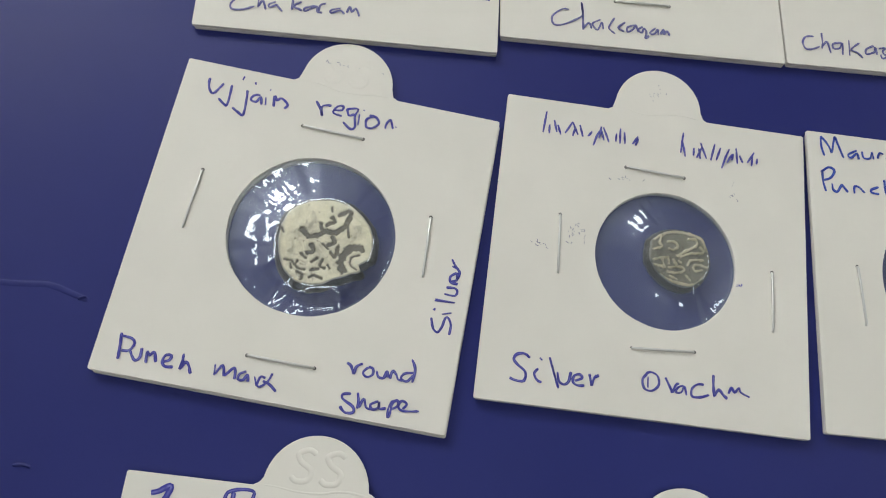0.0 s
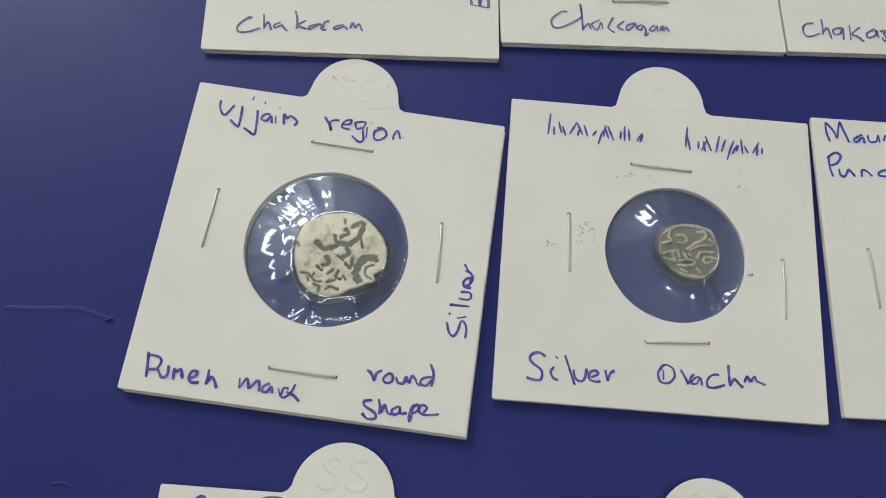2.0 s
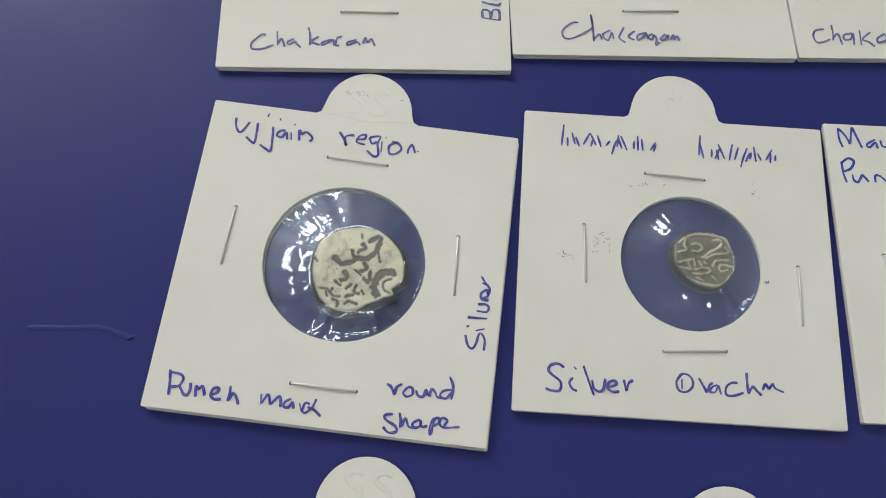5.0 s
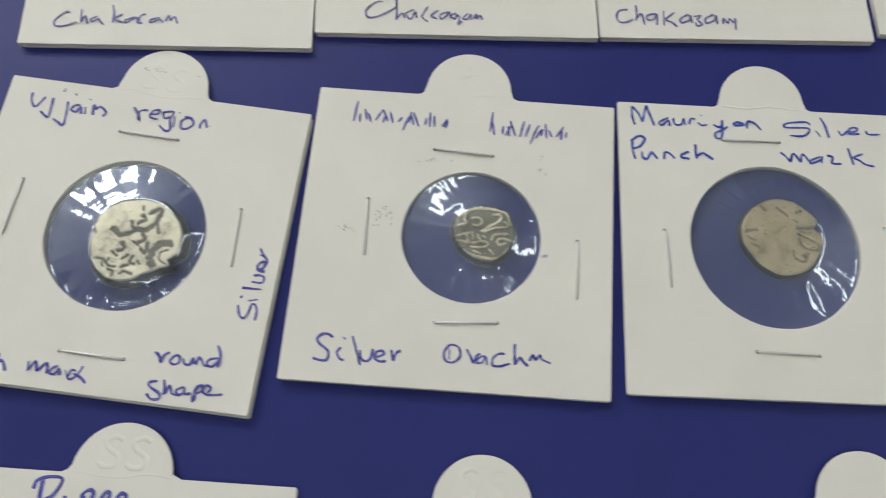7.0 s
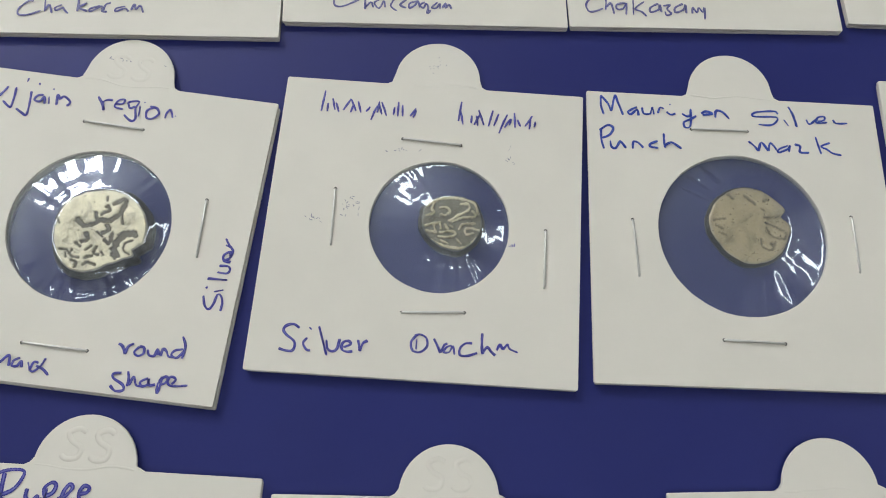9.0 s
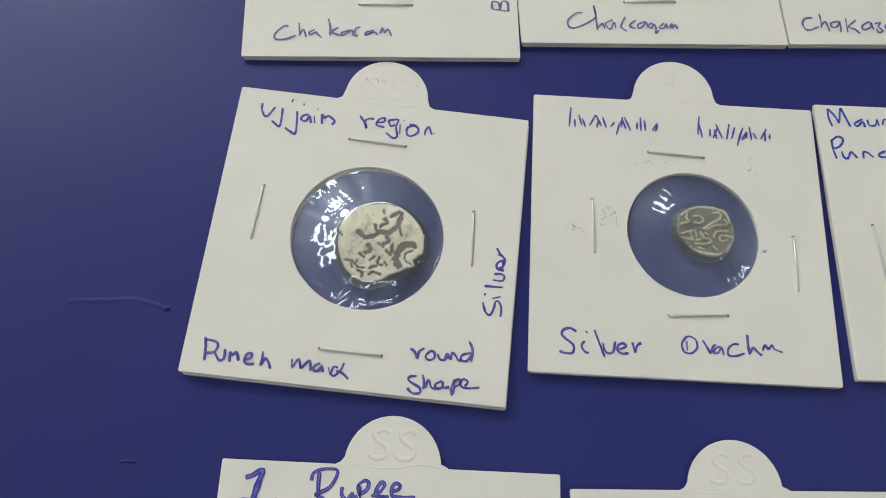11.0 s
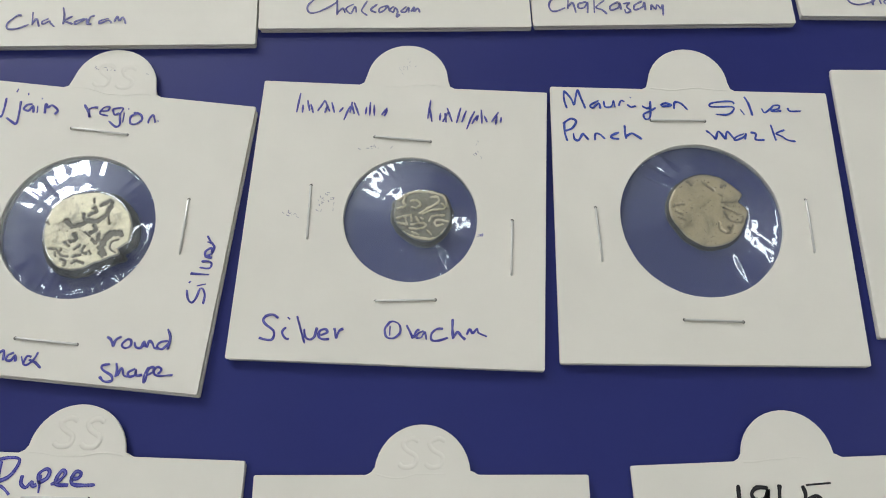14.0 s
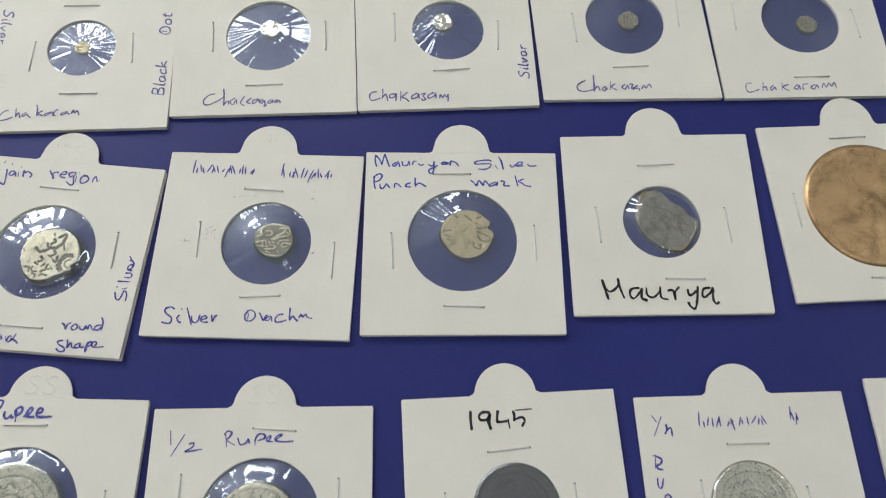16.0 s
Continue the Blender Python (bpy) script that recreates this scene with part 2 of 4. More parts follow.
glyph("B", 0.66, "0.10,0.98 0.08,0.02", "0.08,0.96 0.46,0.92 0.44,0.60 0.12,0.52 0.52,0.42 0.52,0.08 0.08,0.02")
glyph("D", 0.72, "0.20,0.90 0.06,0.60 0.12,0.14 0.40,0.02 0.62,0.30 0.56,0.72 0.30,0.92 0.10,0.84", "0.28,0.72 0.26,0.26")
glyph("P", 0.6, "0.12,0.96 0.08,0.02", "0.04,0.86 0.34,1.0 0.54,0.80 0.42,0.52 0.12,0.44")
glyph("S", 0.6, "0.54,0.88 0.36,0.98 0.12,0.84 0.20,0.60 0.46,0.38 0.40,0.08 0.14,0.02 0.00,0.14")


# whole words in the owner's hand: text, version, pen strokes in a box one wide and one high
FORM = {}


def form(text, hand, *strokes):
    FORM[text, hand] = [[tuple(float(v) for v in p.split(",")) for p in s.split()] for s in strokes]


form("Ujjain", 1, "0.00,0.77 0.01,0.58 0.06,0.41 0.10,0.41 0.14,0.54 0.18,0.70", "0.28,0.70 0.29,0.48 0.29,0.17 0.26,0.16 0.17,0.29", "0.40,1.00 0.39,0.89", "0.48,0.65 0.50,0.39 0.51,0.00 0.44,0.04 0.36,0.13", "0.55,0.90 0.56,0.84", "0.65,0.59 0.58,0.56 0.55,0.43 0.62,0.40 0.66,0.54 0.69,0.35", "0.72,0.56 0.74,0.36", "0.75,0.80 0.75,0.76", "0.84,0.36 0.82,0.64 0.86,0.55 0.91,0.62 1.00,0.49 0.97,0.37")
form("region", 1, "0.00,0.97 0.07,0.64 0.11,0.33", "0.11,0.33 0.08,0.73 0.13,0.87 0.19,0.88", "0.22,0.72 0.32,0.78 0.33,0.98 0.26,0.91 0.23,0.59 0.34,0.51", "0.38,0.89 0.51,0.99 0.49,0.62 0.52,0.14 0.47,0.00 0.37,0.25", "0.38,0.89 0.42,0.61 0.48,0.72", "0.54,0.76 0.55,0.24", "0.58,1.00 0.59,0.95", "0.72,0.80 0.64,0.61 0.65,0.26 0.72,0.24 0.79,0.50 0.75,0.76 0.66,0.82", "0.88,0.33 0.88,0.55 0.92,0.79 0.97,0.40", "1.00,0.53 1.00,0.48")
form("Punch", 1, "0.00,1.00 0.03,0.52 0.05,0.03", "0.02,0.90 0.15,0.86 0.20,0.70 0.16,0.42 0.06,0.36", "0.17,0.42 0.25,0.13 0.30,0.15 0.32,0.31 0.31,0.59", "0.41,0.08 0.39,0.49 0.43,0.39 0.48,0.52 0.53,0.17", "0.62,0.25 0.69,0.34 0.70,0.52 0.63,0.49 0.61,0.24 0.66,0.09 0.76,0.13", "0.85,0.67 0.86,0.34 0.85,0.08", "0.86,0.14 0.90,0.38 0.95,0.29 1.00,0.00")
form("mark", 1, "0.00,0.89 0.02,0.26", "0.03,0.33 0.10,0.88 0.14,0.73 0.17,0.30", "0.18,0.34 0.28,0.86 0.32,0.75 0.34,0.25", "0.49,0.83 0.40,0.61 0.39,0.31 0.47,0.31 0.52,0.64 0.55,0.25", "0.63,0.63 0.69,0.12", "0.69,0.15 0.72,0.67 0.80,0.65", "0.89,1.00 0.84,0.46 0.75,0.11 0.70,0.15", "0.77,0.46 0.89,0.32 1.00,0.00")
form("round", 1, "0.00,0.39 0.07,0.30 0.13,0.00", "0.13,0.00 0.15,0.31 0.23,0.47", "0.32,0.37 0.26,0.14 0.32,0.00 0.40,0.12 0.39,0.35 0.32,0.39", "0.45,0.30 0.49,0.09 0.57,0.09 0.60,0.35 0.63,0.13", "0.66,0.10 0.68,0.40 0.74,0.31 0.78,0.14 0.85,0.12", "0.98,0.49 0.86,0.40 0.82,0.20 0.91,0.12 0.99,0.40", "0.93,1.00 1.00,0.63 0.99,0.11")
form("Shape", 1, "0.11,0.90 0.01,0.80 0.02,0.59 0.16,0.33 0.18,0.07 0.08,0.00 0.00,0.23", "0.19,1.00 0.22,0.63 0.22,0.28", "0.24,0.34 0.28,0.77 0.33,0.41 0.39,0.36", "0.47,0.80 0.38,0.57 0.41,0.37 0.48,0.49 0.48,0.75 0.50,0.47 0.58,0.53", "0.65,0.95 0.61,0.55 0.62,0.15 0.64,0.29 0.65,0.84 0.71,0.97 0.72,0.74 0.65,0.54", "0.79,0.64 0.83,0.90 0.76,1.00 0.73,0.72 0.80,0.56 1.00,0.68")
form("Silvar", 1, "0.18,1.00 0.05,0.83 0.01,0.59 0.09,0.43 0.21,0.34 0.21,0.18 0.13,0.03 0.00,0.03", "0.25,0.53 0.29,0.10", "0.28,0.96 0.31,0.89", "0.43,0.97 0.43,0.02", "0.41,0.99 0.43,0.05", "0.61,0.55 0.62,0.16 0.58,0.00 0.52,0.11 0.52,0.59", "0.68,0.04 0.69,0.38 0.76,0.45 0.82,0.19 0.74,0.12 0.70,0.33", "0.74,0.12 0.84,0.05 0.88,0.18", "1.00,0.52 0.91,0.28 0.88,0.13", "0.88,0.18 0.91,0.45")
form("Silver", 1, "0.21,0.88 0.14,1.00 0.06,0.94 0.03,0.78 0.07,0.62 0.17,0.39 0.16,0.10 0.07,0.08 0.00,0.14", "0.31,0.56 0.27,0.38 0.31,0.17 0.36,0.13", "0.35,0.85 0.32,0.93", "0.43,0.99 0.47,0.65 0.55,0.00", "0.47,0.71 0.52,0.18", "0.53,0.53 0.55,0.25 0.61,0.15 0.66,0.27 0.68,0.60", "0.73,0.32 0.81,0.44 0.78,0.55 0.72,0.48 0.71,0.28 0.76,0.18 0.84,0.20", "0.89,0.61 0.91,0.37 0.92,0.22", "0.92,0.23 0.95,0.51 1.00,0.60")
form("Drachm", 1, "0.04,0.69 0.00,0.41 0.02,0.07 0.09,0.02 0.15,0.28 0.14,0.63 0.08,0.77 0.03,0.69", "0.05,0.55 0.05,0.12", "0.21,0.63 0.25,0.31 0.28,0.04", "0.28,0.06 0.31,0.38 0.34,0.46", "0.38,0.40 0.33,0.29 0.31,0.09 0.36,0.11 0.39,0.36 0.41,0.01", "0.57,0.54 0.51,0.52 0.46,0.31 0.46,0.02 0.53,0.00 0.62,0.15", "0.66,1.00 0.66,0.52 0.67,0.10", "0.67,0.14 0.71,0.42 0.75,0.24 0.79,0.09", "0.80,0.31 0.83,0.56 0.86,0.40 0.90,0.60 0.92,0.42 1.00,0.28")
form("Chakaram", 1, "0.11,0.61 0.07,0.61 0.00,0.25 0.01,0.00 0.09,0.01 0.18,0.20", "0.20,0.78 0.21,0.16", "0.21,0.21 0.24,0.46 0.27,0.09", "0.34,0.48 0.29,0.34 0.30,0.22 0.35,0.35 0.36,0.28 0.40,0.09", "0.45,1.00 0.47,0.63 0.47,0.20", "0.54,0.59 0.48,0.38 0.53,0.26 0.55,0.22", "0.65,0.48 0.57,0.34 0.58,0.22 0.66,0.46 0.67,0.24 0.71,0.22", "0.68,0.26 0.69,0.54 0.73,0.62", "0.85,0.49 0.78,0.38 0.78,0.25 0.85,0.39 0.88,0.25", "0.90,0.32 0.92,0.58 0.94,0.38 0.97,0.54 1.00,0.22")
form("Chakaram", 2, "0.14,0.73 0.08,0.71 0.00,0.46 0.01,0.21 0.09,0.22 0.24,0.51 0.26,0.72 0.25,1.00", "0.25,1.00 0.26,0.57 0.26,0.10", "0.26,0.16 0.31,0.34 0.33,0.16", "0.41,0.48 0.34,0.33 0.38,0.14 0.42,0.39 0.43,0.17", "0.53,0.58 0.49,0.34 0.48,0.21 0.53,0.06", "0.62,0.46 0.56,0.27 0.61,0.16", "0.70,0.40 0.64,0.31 0.64,0.16 0.69,0.27 0.71,0.41 0.73,0.18", "0.77,0.37 0.73,0.26 0.76,0.17 0.78,0.32 0.80,0.19 0.79,0.00 0.82,0.09", "0.88,0.36 0.83,0.19 0.87,0.17 0.90,0.32 0.90,0.14", "0.92,0.17 0.95,0.33 0.95,0.18 0.98,0.29 1.00,0.14")
form("Mauriyan", 1, "0.00,0.98 0.00,0.62 0.02,0.31", "0.00,0.98 0.05,0.73 0.08,0.43", "0.08,0.43 0.11,1.00 0.13,0.80 0.17,0.32", "0.28,0.64 0.21,0.46 0.23,0.36 0.28,0.54 0.29,0.33", "0.32,0.63 0.33,0.42 0.38,0.43 0.40,0.65 0.41,0.40", "0.44,0.45 0.46,0.66 0.49,0.63", "0.51,0.53 0.54,0.43 0.58,0.48", "0.54,0.81 0.54,0.77", "0.63,0.49 0.67,0.40 0.70,0.47", "0.70,0.68 0.69,0.09 0.65,0.00 0.64,0.18 0.70,0.32 0.74,0.44", "0.78,0.53 0.82,0.62 0.87,0.55 0.79,0.49", "0.89,0.41 0.90,0.66 0.95,0.63 1.00,0.39")
form("Punch", 2, "0.02,0.86 0.02,0.40 0.05,0.00", "0.00,0.76 0.10,1.00 0.17,0.89 0.12,0.59 0.03,0.45", "0.13,0.35 0.14,0.11 0.19,0.05 0.24,0.30 0.26,0.32 0.32,0.07", "0.40,0.06 0.41,0.35 0.47,0.33 0.53,0.13", "0.71,0.45 0.62,0.31 0.62,0.19 0.71,0.16", "0.79,0.78 0.79,0.39 0.80,0.17", "0.80,0.29 0.87,0.42 0.92,0.36 1.00,0.18")
form("Silver", 2, "0.26,0.59 0.22,0.73 0.02,0.62 0.00,0.41 0.23,0.44 0.24,0.24 0.17,0.02 0.04,0.02", "0.32,0.32 0.36,0.04", "0.38,1.00 0.42,0.63 0.45,0.00", "0.56,0.40 0.59,0.18 0.66,0.42", "0.68,0.34 0.75,0.42 0.76,0.59 0.69,0.55 0.67,0.28 0.78,0.31", "0.85,0.47 0.88,0.30 1.00,0.33")
form("mark", 2, "0.00,0.54 0.06,0.29 0.10,0.01", "0.10,0.01 0.14,0.51 0.21,0.04", "0.21,0.04 0.24,0.51 0.31,0.06", "0.43,0.42 0.33,0.20 0.32,0.00 0.42,0.22 0.45,0.43 0.43,0.06", "0.50,0.51 0.56,0.42 0.55,0.09 0.65,0.08", "0.74,1.00 0.76,0.51 0.78,0.05", "0.89,0.71 0.79,0.48 0.85,0.33 0.91,0.12 1.00,0.04")
form("Chakaram", 3, "0.10,0.82 0.03,0.77 0.00,0.53 0.02,0.28 0.07,0.28 0.14,0.41", "0.17,1.00 0.17,0.65 0.16,0.34", "0.17,0.46 0.21,0.63 0.23,0.17", "0.33,0.66 0.26,0.58 0.26,0.39 0.31,0.42 0.34,0.64 0.33,0.15", "0.40,0.79 0.39,0.15", "0.49,0.72 0.41,0.42 0.46,0.30 0.50,0.10", "0.61,0.65 0.54,0.47 0.54,0.28 0.61,0.40 0.62,0.60 0.63,0.28", "0.65,0.55 0.71,0.60 0.68,0.43 0.71,0.23 0.67,0.16 0.66,0.31", "0.82,0.66 0.75,0.48 0.75,0.28 0.82,0.41 0.84,0.61 0.84,0.24", "0.89,0.24 0.90,0.49 0.93,0.29 0.95,0.49 0.98,0.32 1.00,0.49 0.99,0.00")
form("I", 1, "0.19,0.77 0.34,0.83 0.57,1.00 0.50,0.61 0.43,0.18 0.44,0.00", "0.00,0.05 0.22,0.12 0.64,0.10 1.00,0.14")
form("Rupee", 1, "0.07,0.91 0.07,0.55 0.08,0.19 0.07,0.01", "0.00,0.66 0.02,0.89 0.13,1.00 0.24,0.97 0.22,0.69 0.16,0.46 0.04,0.30", "0.04,0.28 0.13,0.20 0.21,0.00", "0.30,0.54 0.30,0.32 0.35,0.21 0.40,0.37 0.41,0.26 0.45,0.30", "0.47,0.57 0.48,0.07", "0.48,0.31 0.45,0.57 0.51,0.73 0.55,0.66 0.53,0.47 0.46,0.35", "0.58,0.32 0.65,0.41 0.70,0.62 0.67,0.71 0.63,0.53 0.63,0.33 0.75,0.32", "0.76,0.48 0.83,0.52 0.85,0.65 0.80,0.69 0.77,0.51 0.80,0.33 1.00,0.35")
form("Maurya", 1, "0.00,0.97 0.02,0.64 0.04,0.31", "0.01,0.75 0.06,0.57 0.13,0.74 0.14,1.00", "0.14,1.00 0.15,0.69 0.18,0.34", "0.32,0.68 0.25,0.65 0.23,0.47 0.26,0.34 0.32,0.54 0.34,0.65 0.33,0.36 0.38,0.27", "0.38,0.68 0.38,0.46 0.43,0.37 0.49,0.55 0.50,0.71 0.50,0.37 0.56,0.30", "0.56,0.58 0.61,0.58 0.62,0.27", "0.62,0.31 0.63,0.55 0.67,0.71", "0.74,0.63 0.74,0.49 0.76,0.43 0.82,0.58", "0.83,0.72 0.81,0.30 0.78,0.00 0.74,0.09 0.73,0.22", "0.94,0.66 0.88,0.63 0.86,0.43 0.88,0.36 0.94,0.53 0.96,0.66 0.95,0.30 0.97,0.15 1.00,0.21")
form("Chakaram", 4, "0.12,0.69 0.02,0.49 0.00,0.22 0.08,0.07 0.23,0.19 0.26,0.35", "0.24,1.00 0.23,0.46 0.22,0.03", "0.23,0.19 0.28,0.34 0.30,0.07", "0.38,0.33 0.33,0.17 0.36,0.06 0.39,0.27 0.40,0.09", "0.46,0.59 0.44,0.11", "0.52,0.47 0.46,0.27 0.53,0.09", "0.65,0.40 0.60,0.25 0.64,0.13 0.68,0.34 0.69,0.13", "0.70,0.39 0.75,0.39 0.72,0.12", "0.82,0.33 0.74,0.12 0.82,0.16 0.83,0.00", "0.86,0.10 0.90,0.31 0.92,0.15 0.97,0.36 1.00,0.16")
form("Chakaram", 5, "0.07,0.92 0.02,0.92 0.00,0.45 0.03,0.00 0.15,0.33", "0.20,1.00 0.18,0.13", "0.19,0.42 0.22,0.57 0.23,0.13", "0.31,0.70 0.27,0.41 0.28,0.18 0.32,0.50 0.33,0.17", "0.41,0.94 0.39,0.11", "0.48,0.77 0.41,0.49 0.47,0.10", "0.58,0.76 0.53,0.38 0.57,0.28 0.59,0.66 0.60,0.22", "0.63,0.17 0.64,0.71 0.70,0.78", "0.77,0.74 0.72,0.45 0.75,0.26 0.79,0.64 0.80,0.31", "0.84,0.34 0.87,0.82 0.89,0.43 0.93,0.87 0.95,0.52 0.99,0.90 1.00,0.36")
form("1945", 1, "0.01,1.00 0.00,0.53 0.01,0.02", "0.32,0.86 0.20,0.88 0.14,0.70 0.17,0.51 0.28,0.53 0.32,0.81 0.29,0.39 0.32,0.00", "0.45,0.95 0.43,0.56 0.44,0.37 0.59,0.39", "0.60,0.48 0.62,0.01", "0.69,0.89 0.71,0.65 0.70,0.42 0.73,0.46 0.83,0.54 0.87,0.34 0.81,0.07", "0.73,0.90 1.00,0.93")
form("1/2", 1, "0.00,1.00 0.05,0.43", "0.44,0.85 0.08,0.00", "0.58,0.45 0.72,0.50 0.70,0.34 0.49,0.17 1.00,0.26")
form("Rupee", 2, "0.02,0.94 0.05,0.00", "0.00,0.77 0.05,1.00 0.11,0.88 0.07,0.59 0.03,0.47", "0.05,0.41 0.17,0.11", "0.20,0.58 0.24,0.16 0.32,0.27 0.35,0.51 0.37,0.21", "0.45,0.56 0.45,0.09", "0.44,0.32 0.48,0.73 0.56,0.79 0.59,0.55 0.49,0.38", "0.64,0.37 0.67,0.60 0.65,0.66 0.61,0.37 0.70,0.30", "0.74,0.42 0.83,0.71 0.78,0.71 0.73,0.42 0.84,0.29 1.00,0.31")
form("1/4", 1, "0.00,1.00 0.22,0.69", "0.53,0.94 0.00,0.05", "0.73,0.59 0.74,0.33 0.60,0.12", "0.66,0.21 0.97,0.41 1.00,0.00")
form("R", 1, "0.00,0.92 0.34,0.94", "0.35,1.00 0.09,0.08", "0.29,0.91 0.95,0.68 0.76,0.37 0.19,0.32", "0.29,0.30 0.46,0.07 1.00,0.00")
form("U", 1, "0.01,1.00 0.00,0.11 0.49,0.00 1.00,0.94")


def handwriting(parent, text, x, y, length, height, z, ink=BLUE_INK, width=0.37, turn=0.0, hand=0, seed=0):
    """A word written with a pen from (x, y) along a line of that length, as high as given."""
    rng = random.Random(seed * 31 + len(text))
    co, si = math.cos(math.radians(turn)), math.sin(math.radians(turn))
    lines, pen = [], 0.0
    if hand:
        lines = [spline(s, 6) for s in FORM[text, hand]]
    else:
        total = sum(PEN[c][0] + 0.06 for c in text)
        for c in text:
            advance, strokes = PEN[c]
            lines += [spline([((pen + p[0] + 0.10 * p[1]) / total, p[1] + rng.uniform(-0.04, 0.04)) for p in s]) for s in strokes]
            pen += advance + 0.06
    bm = bmesh.new()
    for line in lines:
        pts = [(x + u * length * co - v * height * si, y + u * length * si + v * height * co) for u, v in line]
        ribbon(bm, pts, width * rng.uniform(0.9, 1.1), z, 0.03, rng.uniform(0, 90))
    return part("handwriting", bm, ink, parent, ("black" if ink is BLACK_INK else "blue") + " handwritten word " + text, True)


def written_bars(parent, x, y, length, height, count, z, ink=BLUE_INK, seed=1):
    """A word left unreadable: slim upright and leaning bars at a pen's pace."""
    rng = random.Random(seed)
    bm = bmesh.new()
    for k in range(count * 2):
        u = x + length * (k + rng.uniform(0.0, 0.7)) / (count * 2)
        h = height * (1.0 if k == 0 else rng.uniform(0.3, 0.7))
        low = -0.35 * height if k == count else rng.uniform(-0.3, 0.3)
        lean = rng.uniform(-0.5, 0.7) if k else 0.1
        ribbon(bm, [(u, y + low), (u + lean * h * 0.5, y + low * 0.3 + h * 0.5), (u + lean * h, y + h)], 0.38, z, 0.03)
    return tagged(part("pen_line", bm, ink, parent, "row of plain blue pen bars", True), kind="stuff")


def smudge(parent, x, y, wide, high, count, z, seed, ink=None):
    """Specks of rubbed ink on the card."""
    rng = random.Random(seed)
    bm = bmesh.new()
    for _ in range(count):
        px, py, a = x + rng.gauss(0, wide), y + rng.gauss(0, high), rng.uniform(0, 3.14)
        d = rng.uniform(0.15, 0.5)
        ribbon(bm, [(px, py), (px + d * math.cos(a), py + d * math.sin(a))], rng.uniform(0.08, 0.2), z, 0.015)
    return tagged(part("smudge", bm, ink or FAINT_INK, parent, "faint rubbed ink specks", True), kind="stuff")


# ---- unseen room, added to close the place round the table ----
def room():
    for name, b in (("wall_north", (-2.2, 2.4, -0.75, 2.2, 2.5, 2.0)), ("wall_south", (-2.2, -2.1, -0.75, 2.2, -2.0, 2.0)),
                    ("wall_west", (-2.3, -2.1, -0.75, -2.2, 2.5, 2.0)), ("wall_east", (2.2, -2.1, -0.75, 2.3, 2.5, 2.0))):
        bm = bmesh.new()
        box(bm, *b)
        tagged(part(name, bm, WALL, unit=1), "plain grey wall of the added unseen room", "wall", kind="structure")
    bm = bmesh.new()
    box(bm, -2.3, -2.1, -0.85, 2.3, 2.5, -0.75)
    tagged(part("floor", bm, FLOOR, unit=1), "plain brownish grey floor of the added unseen room", "floor", kind="structure")
    bm = bmesh.new()
    box(bm, -2.3, -2.1, 2.0, 2.3, 2.5, 2.1)
    tagged(part("ceiling", bm, CEIL, unit=1), "plain grey ceiling of the added unseen room", "ceiling", kind="structure")


def unseen_ceiling_lamp(x, y, along_x, half, wide):
    thing = tagged(new("unseen_ceiling_lamp"), "unseen white ceiling lamp with a flat glowing cover", "lamp", group="ceiling lamps")
    thing.matrix_basis = pose(x, y, 2.0, 0, 0, 0 if along_x else 90)
    bm = bmesh.new()
    box(bm, -half, -wide * 0.6, -0.04, half, wide * 0.6, -0.001)
    part("housing", bm, CEIL, thing, unit=1)
    bm = bmesh.new()
    box(bm, -half * 0.97, -wide * 0.5, -0.075, half * 0.97, wide * 0.5, -0.045)
    part("diffuser", bm, GLOW, thing, "glowing white cover", unit=1)


def added_panel_lamp(x, y, z):
    thing = tagged(new("added_panel_lamp"), "added unseen flat white panel lamp hanging on cords", "lamp")
    thing.matrix_basis = pose(x, y, z)
    bm = bmesh.new()
    box(bm, -0.32, -0.22, 0.0, 0.32, 0.22, 0.03)
    part("housing", bm, CEIL, thing, unit=1)
    bm = bmesh.new()
    box(bm, -0.30, -0.20, -0.012, 0.30, 0.20, -0.002)
    part("diffuser", bm, PANEL, thing, "glowing white diffuser", unit=1)
    for sx in (-0.24, 0.24):
        bm = bmesh.new()
        tube(bm, [(sx, 0, 0.03), (sx, 0, 2.0 - z)], 0.003)
        part("cord", bm, STEEL, thing, unit=1)


room()
# Added key light, out of view: brightens the far left, casts soft shadows.
added_panel_lamp(-0.86, 0.95, 0.72)
# Unseen ceiling lamp, placed where the upper windows' reflections point.
unseen_ceiling_lamp(-0.50, 1.57, True, 0.60, 0.28)
# Unseen lamp added for streaks on the films' near slopes.
unseen_ceiling_lamp(-0.10, -0.62, True, 0.60, 0.11)
# Two side lamps added for fill and more varied streaks.
unseen_ceiling_lamp(-1.75, 0.70, False, 0.60, 0.14)
unseen_ceiling_lamp(1.70, 0.60, False, 0.60, 0.12)
# Another added lamp, for streaks on the steeper near slopes.
unseen_ceiling_lamp(-0.10, -1.27, True, 0.60, 0.13)


def table():
    thing = tagged(new("table"), "wooden table under a blue vinyl sheet", "table")
    bm = bmesh.new()
    box(bm, -0.7, -0.45, -0.032, 0.7, 0.45, -0.004)
    part("tabletop", bm, WOOD, thing, unit=1)
    for x, y in ((-0.64, -0.39), (0.64, -0.39), (-0.64, 0.39), (0.64, 0.39)):
        bm = bmesh.new()
        box(bm, x - 0.03, y - 0.03, -0.75, x + 0.03, y + 0.03, -0.032)
        part("leg", bm, WOOD, thing, unit=1)


